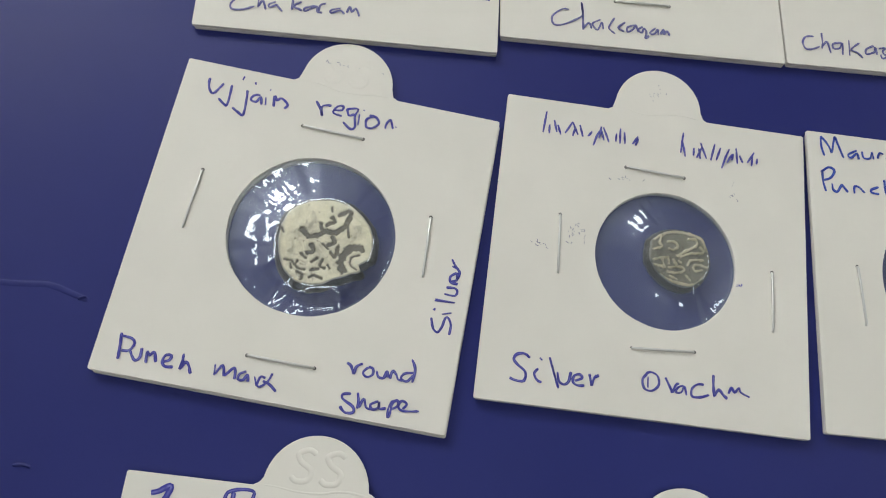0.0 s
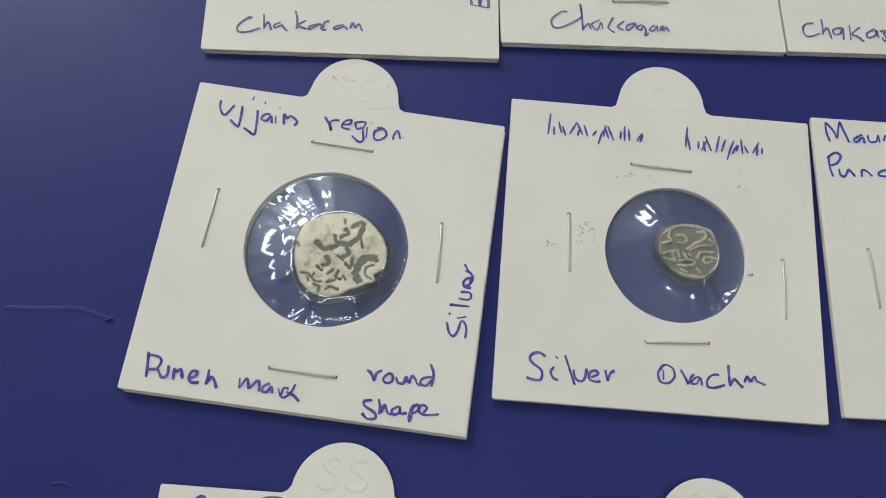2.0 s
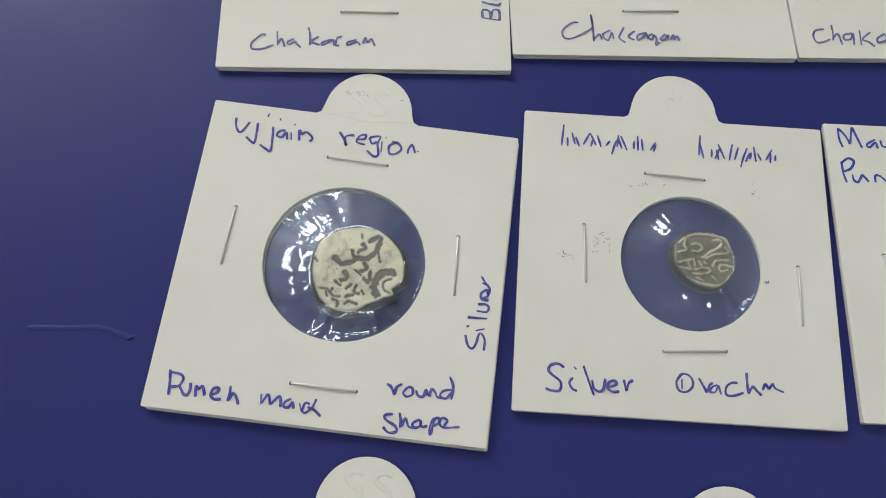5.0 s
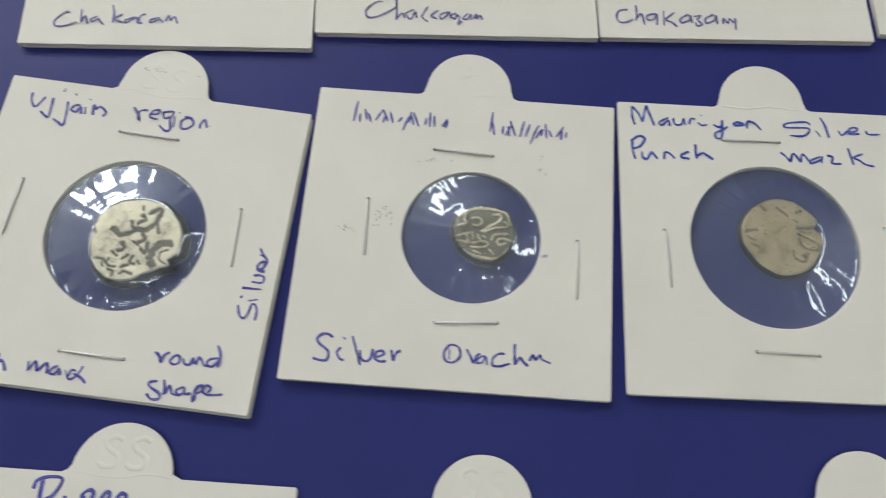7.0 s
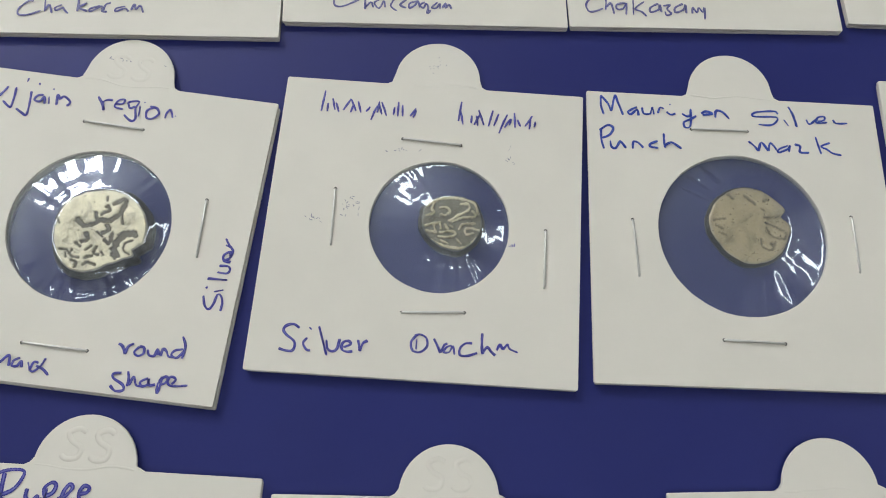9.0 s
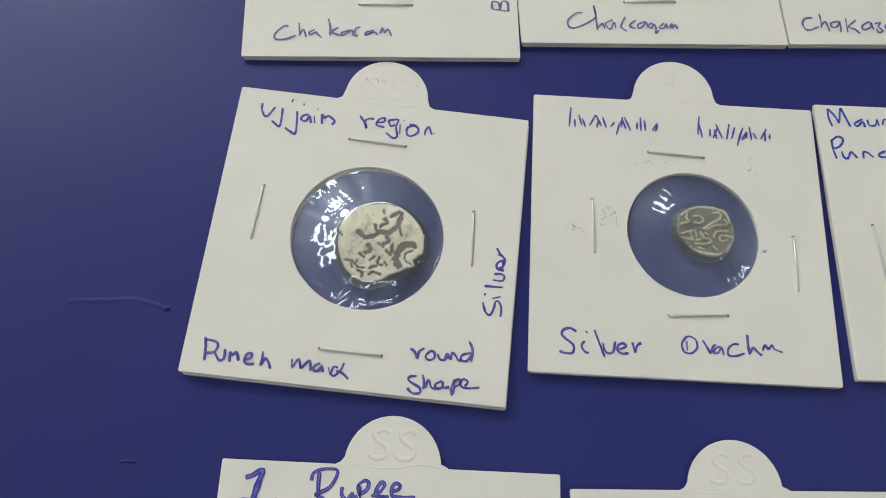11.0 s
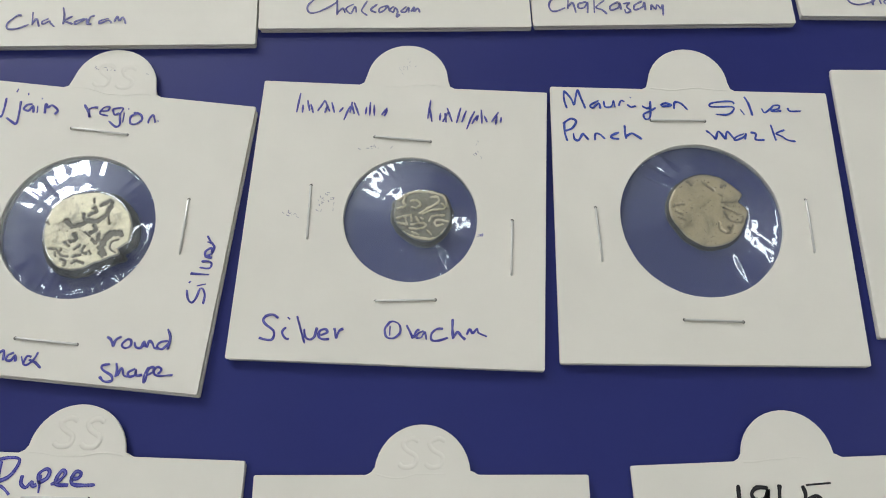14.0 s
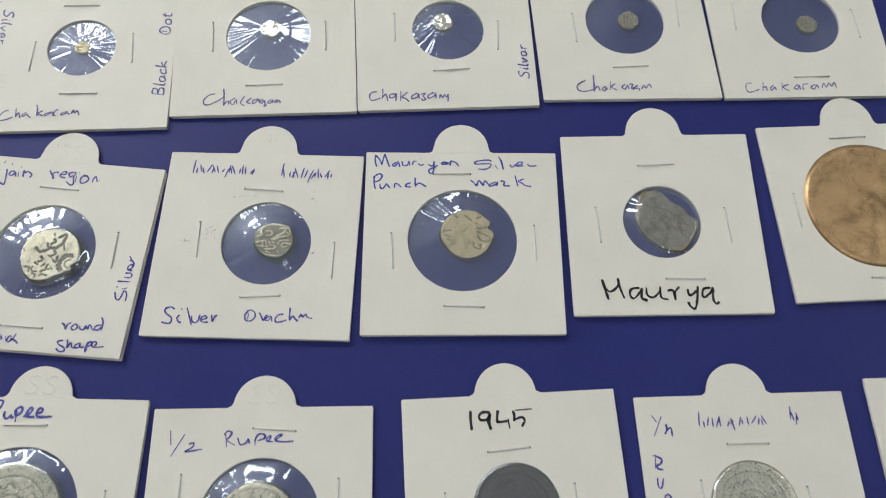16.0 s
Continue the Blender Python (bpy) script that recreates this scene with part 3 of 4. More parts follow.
def blue_sheet():
    """Vinyl cover with faint waves, flat where the holders lie, and two small creases."""
    bm = bmesh.new()
    nx, ny, x0, x1, y0, y1 = 140, 90, -720.0, 720.0, -470.0, 470.0
    grid = [[bm.verts.new((x0 + (x1 - x0) * i / nx, y0 + (y1 - y0) * j / ny, -0.2 + 0.2 * noise.noise((i * 0.25, j * 0.25, 0)) - 0.2)) for i in range(nx + 1)] for j in range(ny + 1)]
    for row, above in zip(grid, grid[1:]):
        for i in range(nx):
            bm.faces.new((row[i], row[i + 1], above[i + 1], above[i]))
    for v in bm.verts:
        if abs(v.co.x - 40) < 160 and abs(v.co.y) < 120:
            v.co.z = 0.0
    thing = part("blue_sheet", bm, SHEET, smooth=True)
    tagged(thing, "glossy dark blue vinyl sheet spread over the table", "table cover")
    for wide, rise, pts in ((1.0, 0.07, [(-97.5, -17.1), (-91.7, -16.8), (-88, -16.4), (-86.3, -16.5), (-84.1, -17.1), (-81.2, -17.9)]), (0.45, 0.35, [(-82.6, -17.9), (-82.1, -17.6), (-81.6, -17.4)]),
                            (0.5, 0.2, [(-85.2, -41.2), (-84.0, -41.0), (-82.9, -41.2)])):
        bm = bmesh.new()
        ribbon(bm, spline(pts, 8), wide, -0.02, rise)
        part("crease", bm, SHEET, thing, "small raised crease in the sheet", True)


table()
blue_sheet()


# ---- coin holders ----
HALF, TOP, LEAF = 25.0, 1.2, 0.5


def outline(tab, inset=0.0, tab_x=0.0, tab_h=8.5):
    """Card outline, anticlockwise: a square with small rounded corners and, on the front, a round tab on the top edge."""
    h, r, pts = HALF - inset, 0.3, []
    for cx, cy, a0 in ((h - r, -h + r, -90), (h - r, h - r, 0)):
        pts += [(cx + r * math.cos(math.radians(a0 + k * 30)), cy + r * math.sin(math.radians(a0 + k * 30))) for k in range(4)]
    if tab:
        R, base, w = 7.2 - inset, HALF + tab_h - 7.3, 7.2
        f = 1.2
        pts += [(tab_x + w + f - inset * 0.5, h), (tab_x + w + 0.35 * f - inset, h + 0.35 * f)]
        pts += [(tab_x + R * math.cos(math.radians(a)), base + (R + 0.1) * math.sin(math.radians(a))) for a in range(4, 180, 8)]
        pts += [(tab_x - w - 0.35 * f + inset, h + 0.35 * f), (tab_x - w - f + inset * 0.5, h)]
    for cx, cy, a0 in ((-h + r, h - r, 90), (-h + r, -h + r, 180)):
        pts += [(cx + r * math.cos(math.radians(a0 + k * 30)), cy + r * math.sin(math.radians(a0 + k * 30))) for k in range(4)]
    return pts


def leaf_mesh(tab, hx, hy, hr, z0, z1, lift, tab_x=0.0, seed=0, tab_h=8.5, inset0=0.0, trim=((0, 0), (0, 0), (0, 0), (0, 0))):
    """One card leaf with its round window cut out; soft top edges; lift raises the foot end a little."""
    bm = bmesh.new()
    ring = [(math.cos(2 * math.pi * k / 72), math.sin(2 * math.pi * k / 72)) for k in range(72)]

    def loop(pts, z):
        vs = [bm.verts.new((px, py, z)) for px, py in pts]
        return vs, [bm.edges.new((a, b)) for a, b in zip(vs, vs[1:] + vs[:1])]

    rag = [1 + 0.007 * noise.noise((8 * c, 8 * s, seed)) for c, s in ring]
    levels = []
    for z, inset in ((z0, 0.0), (z1 - 0.06, 0.0), (z1, 0.05)):
        levels.append((loop(outline(tab, inset + inset0, tab_x, tab_h), z), loop([(hx + (hr + inset) * c * g, hy + (hr + inset) * s * g) for (c, s), g in zip(ring, rag)], z)))
    for (oa, ia), (ob, ib) in zip(levels, levels[1:]):
        for (va, _), (vb, _) in ((oa, ob), (ia, ib)):
            n = len(va)
            for k in range(n):
                bm.faces.new((va[k], va[(k + 1) % n], vb[(k + 1) % n], vb[k]))
    for o, i in (levels[0], levels[-1]):
        bmesh.ops.triangle_fill(bm, use_beauty=True, edges=o[1] + i[1])
    for v in bm.verts:
        u = (HALF - v.co.y) / 50
        p = 0.5 + v.co.x / 50
        for share, (tx, ty) in zip((p * u, (1 - p) * u, (1 - p) * (1 - u), p * (1 - u)), (trim[2], trim[3], trim[0], trim[1])):
            if math.hypot(v.co.x - hx, v.co.y - hy) > hr + 1:
                v.co.x, v.co.y = v.co.x + share * tx, v.co.y + share * ty
        v.co.z += lift * max(0.0, u) ** 2 + 0.08 * noise.noise((v.co.x * 0.05, v.co.y * 0.05, seed)) * (lift > 0)
    return bm


def film_mesh(hx, hy, hr, cx, cy, cr, top, rim, folds, amp, seed, sectors=()):
    """Clear film drawn tight over a coin, puckered round it."""
    bm = bmesh.new()
    rng = random.Random(seed)
    phase = rng.uniform(0, 50)
    R, segs, rings = hr + 1.2, 144, 30
    rows = []
    for j in range(1, rings + 1):
        row = []
        for i in range(segs):
            a = 2 * math.pi * i / segs
            x, y = hx + R * j / rings * math.cos(a), hy + R * j / rings * math.sin(a)
            dx, dy = x - cx, y - cy
            d = math.hypot(dx, dy)
            th = math.atan2(dy, dx)
            ox, oy = cx - hx, cy - hy
            bq = ox * math.cos(th) + oy * math.sin(th)
            reach = -bq + math.sqrt(max(bq * bq - ox * ox - oy * oy + hr * hr, 0.01))
            s = min(max((d - cr) / max(reach - cr, 0.5), 0.0), 1.0)
            z = rim + (top + 0.06 - rim) * (1 - s) ** 1.25
            ct, st = math.cos(th), math.sin(th)
            calm = 0.35 + 1.1 * max(0.0, noise.noise((1.3 * ct, 1.3 * st, phase)) + 0.25)
            if sectors:
                calm = 0.30 + sum(much * math.exp(-((math.degrees(th) - at + 180) % 360 - 180) ** 2 / (2 * wide * wide)) for at, wide, much in sectors)
            w = calm * (1.5 * noise.noise((folds * 0.22 * ct, folds * 0.22 * st, phase + 0.25 * s)) + 0.9 * noise.noise((folds * 0.5 * ct, folds * 0.5 * st, phase + 9 + 0.4 * s)))
            w += (1.6 if not sectors else 1.2 * calm) * s * s * noise.noise((folds * 0.95 * ct, folds * 0.95 * st, phase + 21))
            z += 0.9 * amp * (min(1.0, 1.5 * calm) if sectors else 1.0) * math.exp(-((s - 0.28 - 0.08 * noise.noise((2 * ct, 2 * st, phase))) / 0.07) ** 2) * max(0.0, noise.noise((ct, st, phase + 3)) + 0.3)
            z += amp * w * min(1.0, 3 * s) * min(1.0, 6 * (1 - s) + 0.35) * (s > 0) * (1 if s < 1 else 0.0)
            z += 0.6 * amp * noise.noise((x * 0.22, y * 0.22, seed + 5)) * min(1.0, 4 * s) * min(1.0, 4 * (1 - s))
            if s == 0:
                z += 0.05 * noise.noise((x * 0.7, y * 0.7, seed + 40))
            row.append(bm.verts.new((x, y, max(z, 0.56))))
        rows.append(row)
    s0 = min(max((math.hypot(hx - cx, hy - cy) - cr) / max(hr - cr, 0.5), 0.0), 1.0)
    mid = bm.verts.new((hx, hy, rim + (top + 0.06 - rim) * (1 - s0) ** 1.25))
    for i in range(segs):
        bm.faces.new((mid, rows[0][i], rows[0][(i + 1) % segs]))
    for a, b in zip(rows, rows[1:]):
        for i in range(segs):
            bm.faces.new((a[i], b[i], b[(i + 1) % segs], a[(i + 1) % segs]))
    return bm


def flat_disc(x, y, r, z, segs=64):
    bm = bmesh.new()
    bm.faces.new([bm.verts.new((x + r * math.cos(2 * math.pi * k / segs), y + r * math.sin(2 * math.pi * k / segs), z)) for k in range(segs)])
    return bm


def staple(parent, x, y, turn, length=9.4, z=TOP):
    c, s = math.cos(math.radians(turn)), math.sin(math.radians(turn))
    h = length / 2
    bm = bmesh.new()
    tube(bm, [(x + u * c, y + u * s, z + w) for u, w in ((-h, -0.5), (-h, 0.02), (-h + 0.3, 0.2), (0, 0.24), (h - 0.3, 0.2), (h, 0.02), (h, -0.5))], 0.20)
    part("staple", bm, STEEL, parent, smooth=True)
    # Flat dark discs at both ends, painted for the shade in the punctures.
    for e in (-1, 1):
        part("hole_shade_disc", flat_disc(x + e * (h + 0.10) * c, y + e * (h + 0.10) * s, 0.28, z + 0.03, 10), HOLE_SHADE, parent)


def holder(cx, cy, turn, hole, staples, coin_at, coin_r, coin_top, folds=17, amp=0.16, lift=0.35, emboss="", tab_x=0.0, seed=0, label="", tab_h=8.5, back=(0.15, -0.1), film=True, crease=True, trim=((0, 0), (0, 0), (0, 0), (0, 0)), sectors=()):
    thing = tagged(new("coin_holder"), label or "white cardboard coin holder stapled round a clear window", "coin holder", group="coin holders on the blue sheet")
    thing.matrix_basis = pose(cx * MM, cy * MM, 0, 0, 0, turn)
    hx, hy, hr = hole
    part("front_leaf", leaf_mesh(True, hx, hy, hr, TOP - LEAF, TOP, lift, tab_x, seed, tab_h, trim=trim), PAPER, thing)
    part("back_leaf", leaf_mesh(False, hx, hy, hr + 0.1, 0.02, 0.02 + LEAF, 0.0, 0, seed + 3, inset0=0.12, trim=trim), PAPER_EDGE, thing).location = (back[0] * MM, back[1] * MM, 0)
    if film:
        part("front_film", film_mesh(hx, hy, hr, *coin_at, coin_r, coin_top, 0.62, folds, amp, seed, sectors), FILM, thing, "clear wrinkled plastic film", True).visible_shadow = False
    for x, y, a in staples:
        u = (HALF - y) / 50
        staple(thing, x, y, a, z=TOP + lift * u * u)
    if crease:
        rng = random.Random(seed)
        bm = bmesh.new()
        ribbon(bm, spline([(tab_x - 7 + 2 * k, HALF + 0.3 * math.sin(k + seed) + rng.uniform(-0.15, 0.15)) for k in range(8)]), 0.35, TOP - 0.02, 0.05)
        part("fold_crease", bm, PAPER, thing, smooth=True)
    if emboss:
        for k, ex in enumerate((-1.9, 2.1)):
            bm = bmesh.new()
            ribbon(bm, spline([(tab_x + ex + 5.6 * (p[0] - 0.3), HALF + 1.0 + 4.4 * p[1]) for p in PEN["S"][1][0]], 6), 0.85, TOP - 0.03, 0.13 if emboss == "deep" else 0.07)
            part("embossed_curl", bm, PAPER, thing, smooth=True)
    return thing


def coin(parent, at, edge, thick, mat, label, relief=0.12, seed=0, rim=0.0, segs=96, rings=26, motif=None, marks=(), raised=False, depth=0.22, mark_dark=0.85, lattice=(), pits=0, flare=0.05):
    """A coin lying in a holder's window: edge(angle) gives its radius."""
    bm = bmesh.new()
    z0, rows = 0.08, []
    tone_layer = bm.verts.layers.float.new("patina_shade")

    def high(x, y, f):
        h = relief * noise.noise((x * 0.55, y * 0.55, seed)) + 0.4 * relief * noise.noise((x * 1.6, y * 1.6, seed + 4))
        if rim:
            h += rim * (1 if f > 0.93 else 0)
        if motif:
            h += motif(x, y)
        return h

    rng = random.Random(seed + 70)
    holes = [(rng.uniform(-1, 1) * edge(0), rng.uniform(-1, 1) * edge(0), rng.uniform(0.02, 0.10)) for _ in range(pits)]
    lines = [(w, spline(list(pts), 3)) for w, *pts in marks]

    def struck(x, y):
        """How far a place lies inside a struck mark, 0 to 1."""
        best = 0.0
        for lx, ly, lr, scale, thin in lattice:
            far = math.hypot(x - lx, y - ly)
            if far < lr:
                best = max(best, min(1.0, max(0.0, (thin - abs(noise.noise((x * scale, y * scale, seed + 30)))) / 0.07 + 0.5)) * min(1.0, (lr - far) / 0.6))
        for px, py, pr in holes:
            far = math.hypot(x - px, y - py)
            if far < 0.5:
                best = max(best, min(1.0, max(0.0, (pr - far) / 0.12 + 0.5)))
        ragged = 1 + 0.55 * noise.noise((x * 1.7, y * 1.7, seed + 9)) + 0.4 * noise.noise((x * 4.5, y * 4.5, seed + 2))
        for w, pts in lines:
            wide = w * ragged
            for p, q in zip(pts, pts[1:]):
                ex, ey = q[0] - p[0], q[1] - p[1]
                f = min(max(((x - p[0]) * ex + (y - p[1]) * ey) / (ex * ex + ey * ey + 1e-9), 0), 1)
                d = math.hypot(x - p[0] - f * ex, y - p[1] - f * ey)
                best = max(best, min(1.0, max(0.0, (wide * 0.5 - d) / 0.12 + 0.5)))
        return best

    for j in range(1, rings + 1):
        f = j / rings
        row = []
        for i in range(segs):
            a = 2 * math.pi * i / segs
            r = edge(a) * (f if f < 1 else 1.0)
            x, y = r * math.cos(a), r * math.sin(a)
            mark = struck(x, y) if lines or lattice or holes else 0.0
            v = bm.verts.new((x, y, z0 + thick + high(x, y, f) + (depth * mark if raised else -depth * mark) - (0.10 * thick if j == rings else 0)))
            # Recesses darken with the mask that sinks them: toning and recess shade together.
            v[tone_layer] = mark_dark * (1 - mark if raised else mark)
            row.append(v)
        rows.append(row)
    # Lower side flares out so its painted dark band shows from above.
    for f, z in ((1 + 0.16 * flare, 0.86), (1 + 0.7 * flare, 0.66), (1 + flare, 0.33), (1 + 0.8 * flare, 0.0)):
        rows.append([bm.verts.new((edge(2 * math.pi * i / segs) * f * math.cos(2 * math.pi * i / segs), edge(2 * math.pi * i / segs) * f * math.sin(2 * math.pi * i / segs), z0 + thick * z)) for i in range(segs)])
    # Sides take the full dark colour: their shade painted in with the toning.
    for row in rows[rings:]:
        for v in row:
            v[tone_layer] = 1.0
    mid = bm.verts.new((0, 0, z0 + thick + high(0, 0, 0)))
    for i in range(segs):
        bm.faces.new((mid, rows[0][i], rows[0][(i + 1) % segs]))
    for a, b in zip(rows, rows[1:]):
        for i in range(segs):
            bm.faces.new((a[i], b[i], b[(i + 1) % segs], a[(i + 1) % segs]))
    bm.faces.new(list(reversed(rows[-1])))
    ob = part("coin", bm, mat, smooth=True)
    tagged(ob, label, "coin", group="coins in holders")
    ob.matrix_basis = parent.matrix_basis @ pose(at[0] * MM, at[1] * MM, 0)
    return ob


def wobble(r, amount, seed, freq=1.6, notches=()):
    def edge(a):
        q = r * (1 + amount * noise.noise((freq * math.cos(a), freq * math.sin(a), seed)) + 0.25 * amount * noise.noise((6 * math.cos(a), 6 * math.sin(a), seed)))
        for at, wide, deep in notches:
            d = abs((a - at + math.pi) % (2 * math.pi) - math.pi)
            if d < wide:
                q -= deep * (1 - d / wide)
        return q
    return edge


def uneven(corners):
    """Radius of a hand-cut outline given by angles (degrees) and distances, smooth between them."""
    def edge(a):
        g = math.degrees(a) % 360
        ring = [(corners[-1][0] - 360, corners[-1][1]), *corners, (corners[0][0] + 360, corners[0][1])]
        for (g0, r0), (g1, r1) in zip(ring, ring[1:]):
            if g0 <= g <= g1:
                f = (g - g0) / max(g1 - g0, 0.01)
                return (r0 + (r1 - r0) * f * f * (3 - 2 * f)) * (1 + 0.012 * noise.noise((7 * math.cos(a), 7 * math.sin(a), 2)))
        return corners[0][1]
    return edge


def dome(cx, cy, rx, ry, h):
    """A low plain oval swelling."""
    return lambda x, y: h * max(0.0, 1 - ((x - cx) / rx) ** 2 - ((y - cy) / ry) ** 2) ** 2


# struck marks: width, then a line in millimetres from the coin's middle
PUNCH_MARKS = (
    (0.81, (-3.8, 1.4), (-2.6, 0.5), (-1.2, 0.9), (-0.4, 1.6), (1.2, 1.8), (2.4, 3.1), (2.8, 5.1)), (0.67, (1.2, 4.6), (2.4, 5.5)), (0.52, (-1.3, 2.8), (-0.9, 1.9)), (0.59, (-0.3, 2.7), (0.7, 3.5), (0.2, 4.0)),
    (0.33, (-0.2, 5.6), (-0.0, 4.9)), (0.37, (2.8, 2.8), (3.2, 1.5)), (0.67, (0.9, 1.0), (1.3, 0.2), (0.6, -0.3)), (0.59, (2.0, -0.4), (1.9, -1.9), (1.2, -1.4)),
    (1.11, (5.4, 0.1), (4.0, -0.1), (3.1, -1.3), (2.9, -2.9), (3.5, -3.7)), (0.30, (5.3, -1.0), (4.3, -1.5), (4.3, -2.6), (5.3, -3.2)), (0.37, (-3.3, -3.6), (-3.5, -4.2), (-2.9, -4.7), (-2.0, -4.7)),
)
PUNCH_MARKS += (
    (0.44, (-3.1, -2.4), (-2.3, -2.9)), (0.67, (-1.9, -0.8), (-1.4, -1.6), (-2.1, -2.1)), (0.44, (-0.6, -2.6), (-1.2, -3.3)), (0.44, (0.2, -2.7), (-0.0, -3.7), (0.8, -3.9)),
    (0.44, (-1.1, -4.6), (-0.1, -4.1)), (0.44, (-3.0, -5.2), (-2.2, -5.5), (-2.2, -6.2)), (0.44, (-1.1, -5.7), (-0.5, -5.2), (0.6, -5.5)), (0.33, (-5.2, -3.7), (-4.1, -3.7), (-3.7, -4.2)),
    (0.30, (-4.2, -4.1), (-3.9, -4.9)), (0.30, (1.1, -3.4), (1.5, -3.8)), (0.30, (-6.8, 1.0), (-6.3, 0.3)), (0.30, (-0.3, -0.3), (0.6, -0.9)),
)
SCRIPT_MARKS = (
    (0.42, (-3.0, 3.2), (-3.3, 2.2), (-2.9, 1.5), (-4.2, 1.0)), (0.42, (-2.0, 2.5), (-1.0, 2.6), (-0.4, 1.9), (-1.1, 1.3), (-1.8, 1.4)), (0.47, (1.3, 3.3), (2.4, 3.5), (2.6, 2.5), (1.0, 1.4), (-0.4, 0.4)), (0.42, (3.2, 2.3), (3.6, 1.4), (1.4, 1.0), (0.1, 0.3)),
    (0.42, (3.7, 0.2), (1.8, -0.0), (1.2, -0.9)), (0.42, (4.3, -0.9), (2.6, -0.6), (2.1, -1.2), (2.5, -1.7), (3.4, -1.4)), (0.42, (-4.2, -0.7), (-2.1, 0.0)), (0.42, (-2.9, -0.3), (-2.5, -1.5)),
)
SCRIPT_MARKS += (
    (0.38, (-1.9, 0.0), (-1.7, -1.1)), (0.42, (-4.1, -1.5), (-2.4, -1.7)), (0.42, (-1.8, -1.7), (0.1, -1.3), (0.6, -1.9), (-0.5, -2.4), (-2.0, -2.4)), (0.42, (-1.0, -0.3), (-0.6, -1.0)),
    (0.42, (-0.2, -0.4), (0.1, -0.6)), (0.59, (-3.3, -3.0), (-1.9, -3.7), (0.3, -4.1), (2.4, -4.0), (4.1, -2.3)), (0.51, (-4.1, 2.7), (-2.3, 3.9), (-0.2, 4.3), (2.0, 4.1), (3.5, 3.6), (4.2, 1.9)), (0.34, (-1.6, -3.0), (-0.5, -3.4)),
    (0.34, (0.9, -2.6), (1.6, -3.3)),
)
DENTS = (
    (.35, (2.4, 1.6), (5.0, 1.8)), (.35, (2.6, 0.7), (4.5, -0.1), (5.9, -1.0), (5.3, -2.0), (3.5, -1.6), (2.7, -0.2)), (.4, (1.6, -2.2), (1.7, -3.4), (3.2, -4.0), (3.9, -2.6)), (.8, (3.4, -2.9), (3.6, -3.1)),
    (.4, (-6.0, 0.7), (-4.1, 1.1)), (.4, (-5.6, -0.2), (-4.5, -0.7)),
)
DENTS += (
    (.4, (-3.3, 5.3), (-2.4, 4.6)), (.5, (-0.5, 5.2), (1.2, 3.8)), (.5, (2.7, 4.4), (3.4, 4.7)), (.3, (-2.9, 0.5), (-2.7, 0.4)),
    (.3, (2.1, 3.1), (2.6, 2.8)), (.3, (-5.2, -1.4), (-4.1, -1.8)),
)
SCROLL_MARKS = (
    (0.35, (-7.4, 0.6), (-6.2, 5.0), (-2.0, 7.4), (3.0, 7.0), (6.6, 3.6), (7.4, 0.0)), (0.5, (-4.6, 3.6), (-3.6, 5.2), (-2.2, 4.6), (-1.2, 5.8), (0.2, 5.0)), (0.4, (-3.4, 0.6), (-3.2, 2.6), (-0.4, 3.6), (2.2, 2.6), (2.8, 0.4)),
    (0.35, (-1.4, 1.2), (0.2, 2.0), (1.2, 1.0)), (0.3, (4.2, 4.2), (5.0, 3.0), (4.4, 2.2)), (0.3, (-5.8, 1.6), (-5.0, 2.8)), (0.3, (3.6, 5.6), (2.6, 5.0)))

# ---- middle row ----
INK_Z = TOP + 0.015
u = holder(-51.9, -4.1, -3.7, (0.4, 0.15, 12.5), [(-0.2, 17.3, -1), (17.6, 1.8, 93), (0.5, -19.3, 0), (-18.0, 2.1, 88)], (2.75, -1.0), 6.9, 2.6, 25, 0.22, 0.3, "faint", 0.0, 1,
           "white card coin holder with blue notes, punch-marked coin window", back=(0.35, -0.35), trim=((0, 0.1), (0.3, 0.1), (0.1, -0.1), (0, -0.2)), sectors=((-78, 28, 2.6), (138, 10, 0.9), (62, 7, 0.7), (15, 18, 0.4)))
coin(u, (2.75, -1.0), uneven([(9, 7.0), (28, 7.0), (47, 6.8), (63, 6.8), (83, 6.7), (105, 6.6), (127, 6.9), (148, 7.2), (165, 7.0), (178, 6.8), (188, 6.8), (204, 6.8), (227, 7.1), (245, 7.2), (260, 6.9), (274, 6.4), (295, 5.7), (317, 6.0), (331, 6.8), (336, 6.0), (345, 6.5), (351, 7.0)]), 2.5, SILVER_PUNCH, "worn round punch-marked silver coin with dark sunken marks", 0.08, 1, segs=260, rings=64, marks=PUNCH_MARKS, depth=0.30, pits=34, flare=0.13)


def note(parent, lift, text, x, y, length, height, **kw):
    level = (HALF - y) / 50
    return handwriting(parent, text, x, y, length, height, INK_Z + lift * level * level + 0.09, **kw)


note(u, 0.3, "Ujjain", -20.9, 17.2, 12.8, 6.6, hand=1, seed=1)
note(u, 0.3, "region", -3.9, 18.5, 13.1, 3.7, hand=1, seed=2)
note(u, 0.3, "Silvar", 23.3, -10.9, 11.5, 3.1, hand=1, turn=90, seed=3)
note(u, 0.3, "Punch", -21.9, -23.3, 10.7, 3.8, hand=1, seed=4)
note(u, 0.3, "mark", -8.2, -23.5, 9.0, 2.4, hand=1, seed=5)
note(u, 0.3, "round", 9.6, -19.1, 9.7, 3.7, hand=1, seed=6)
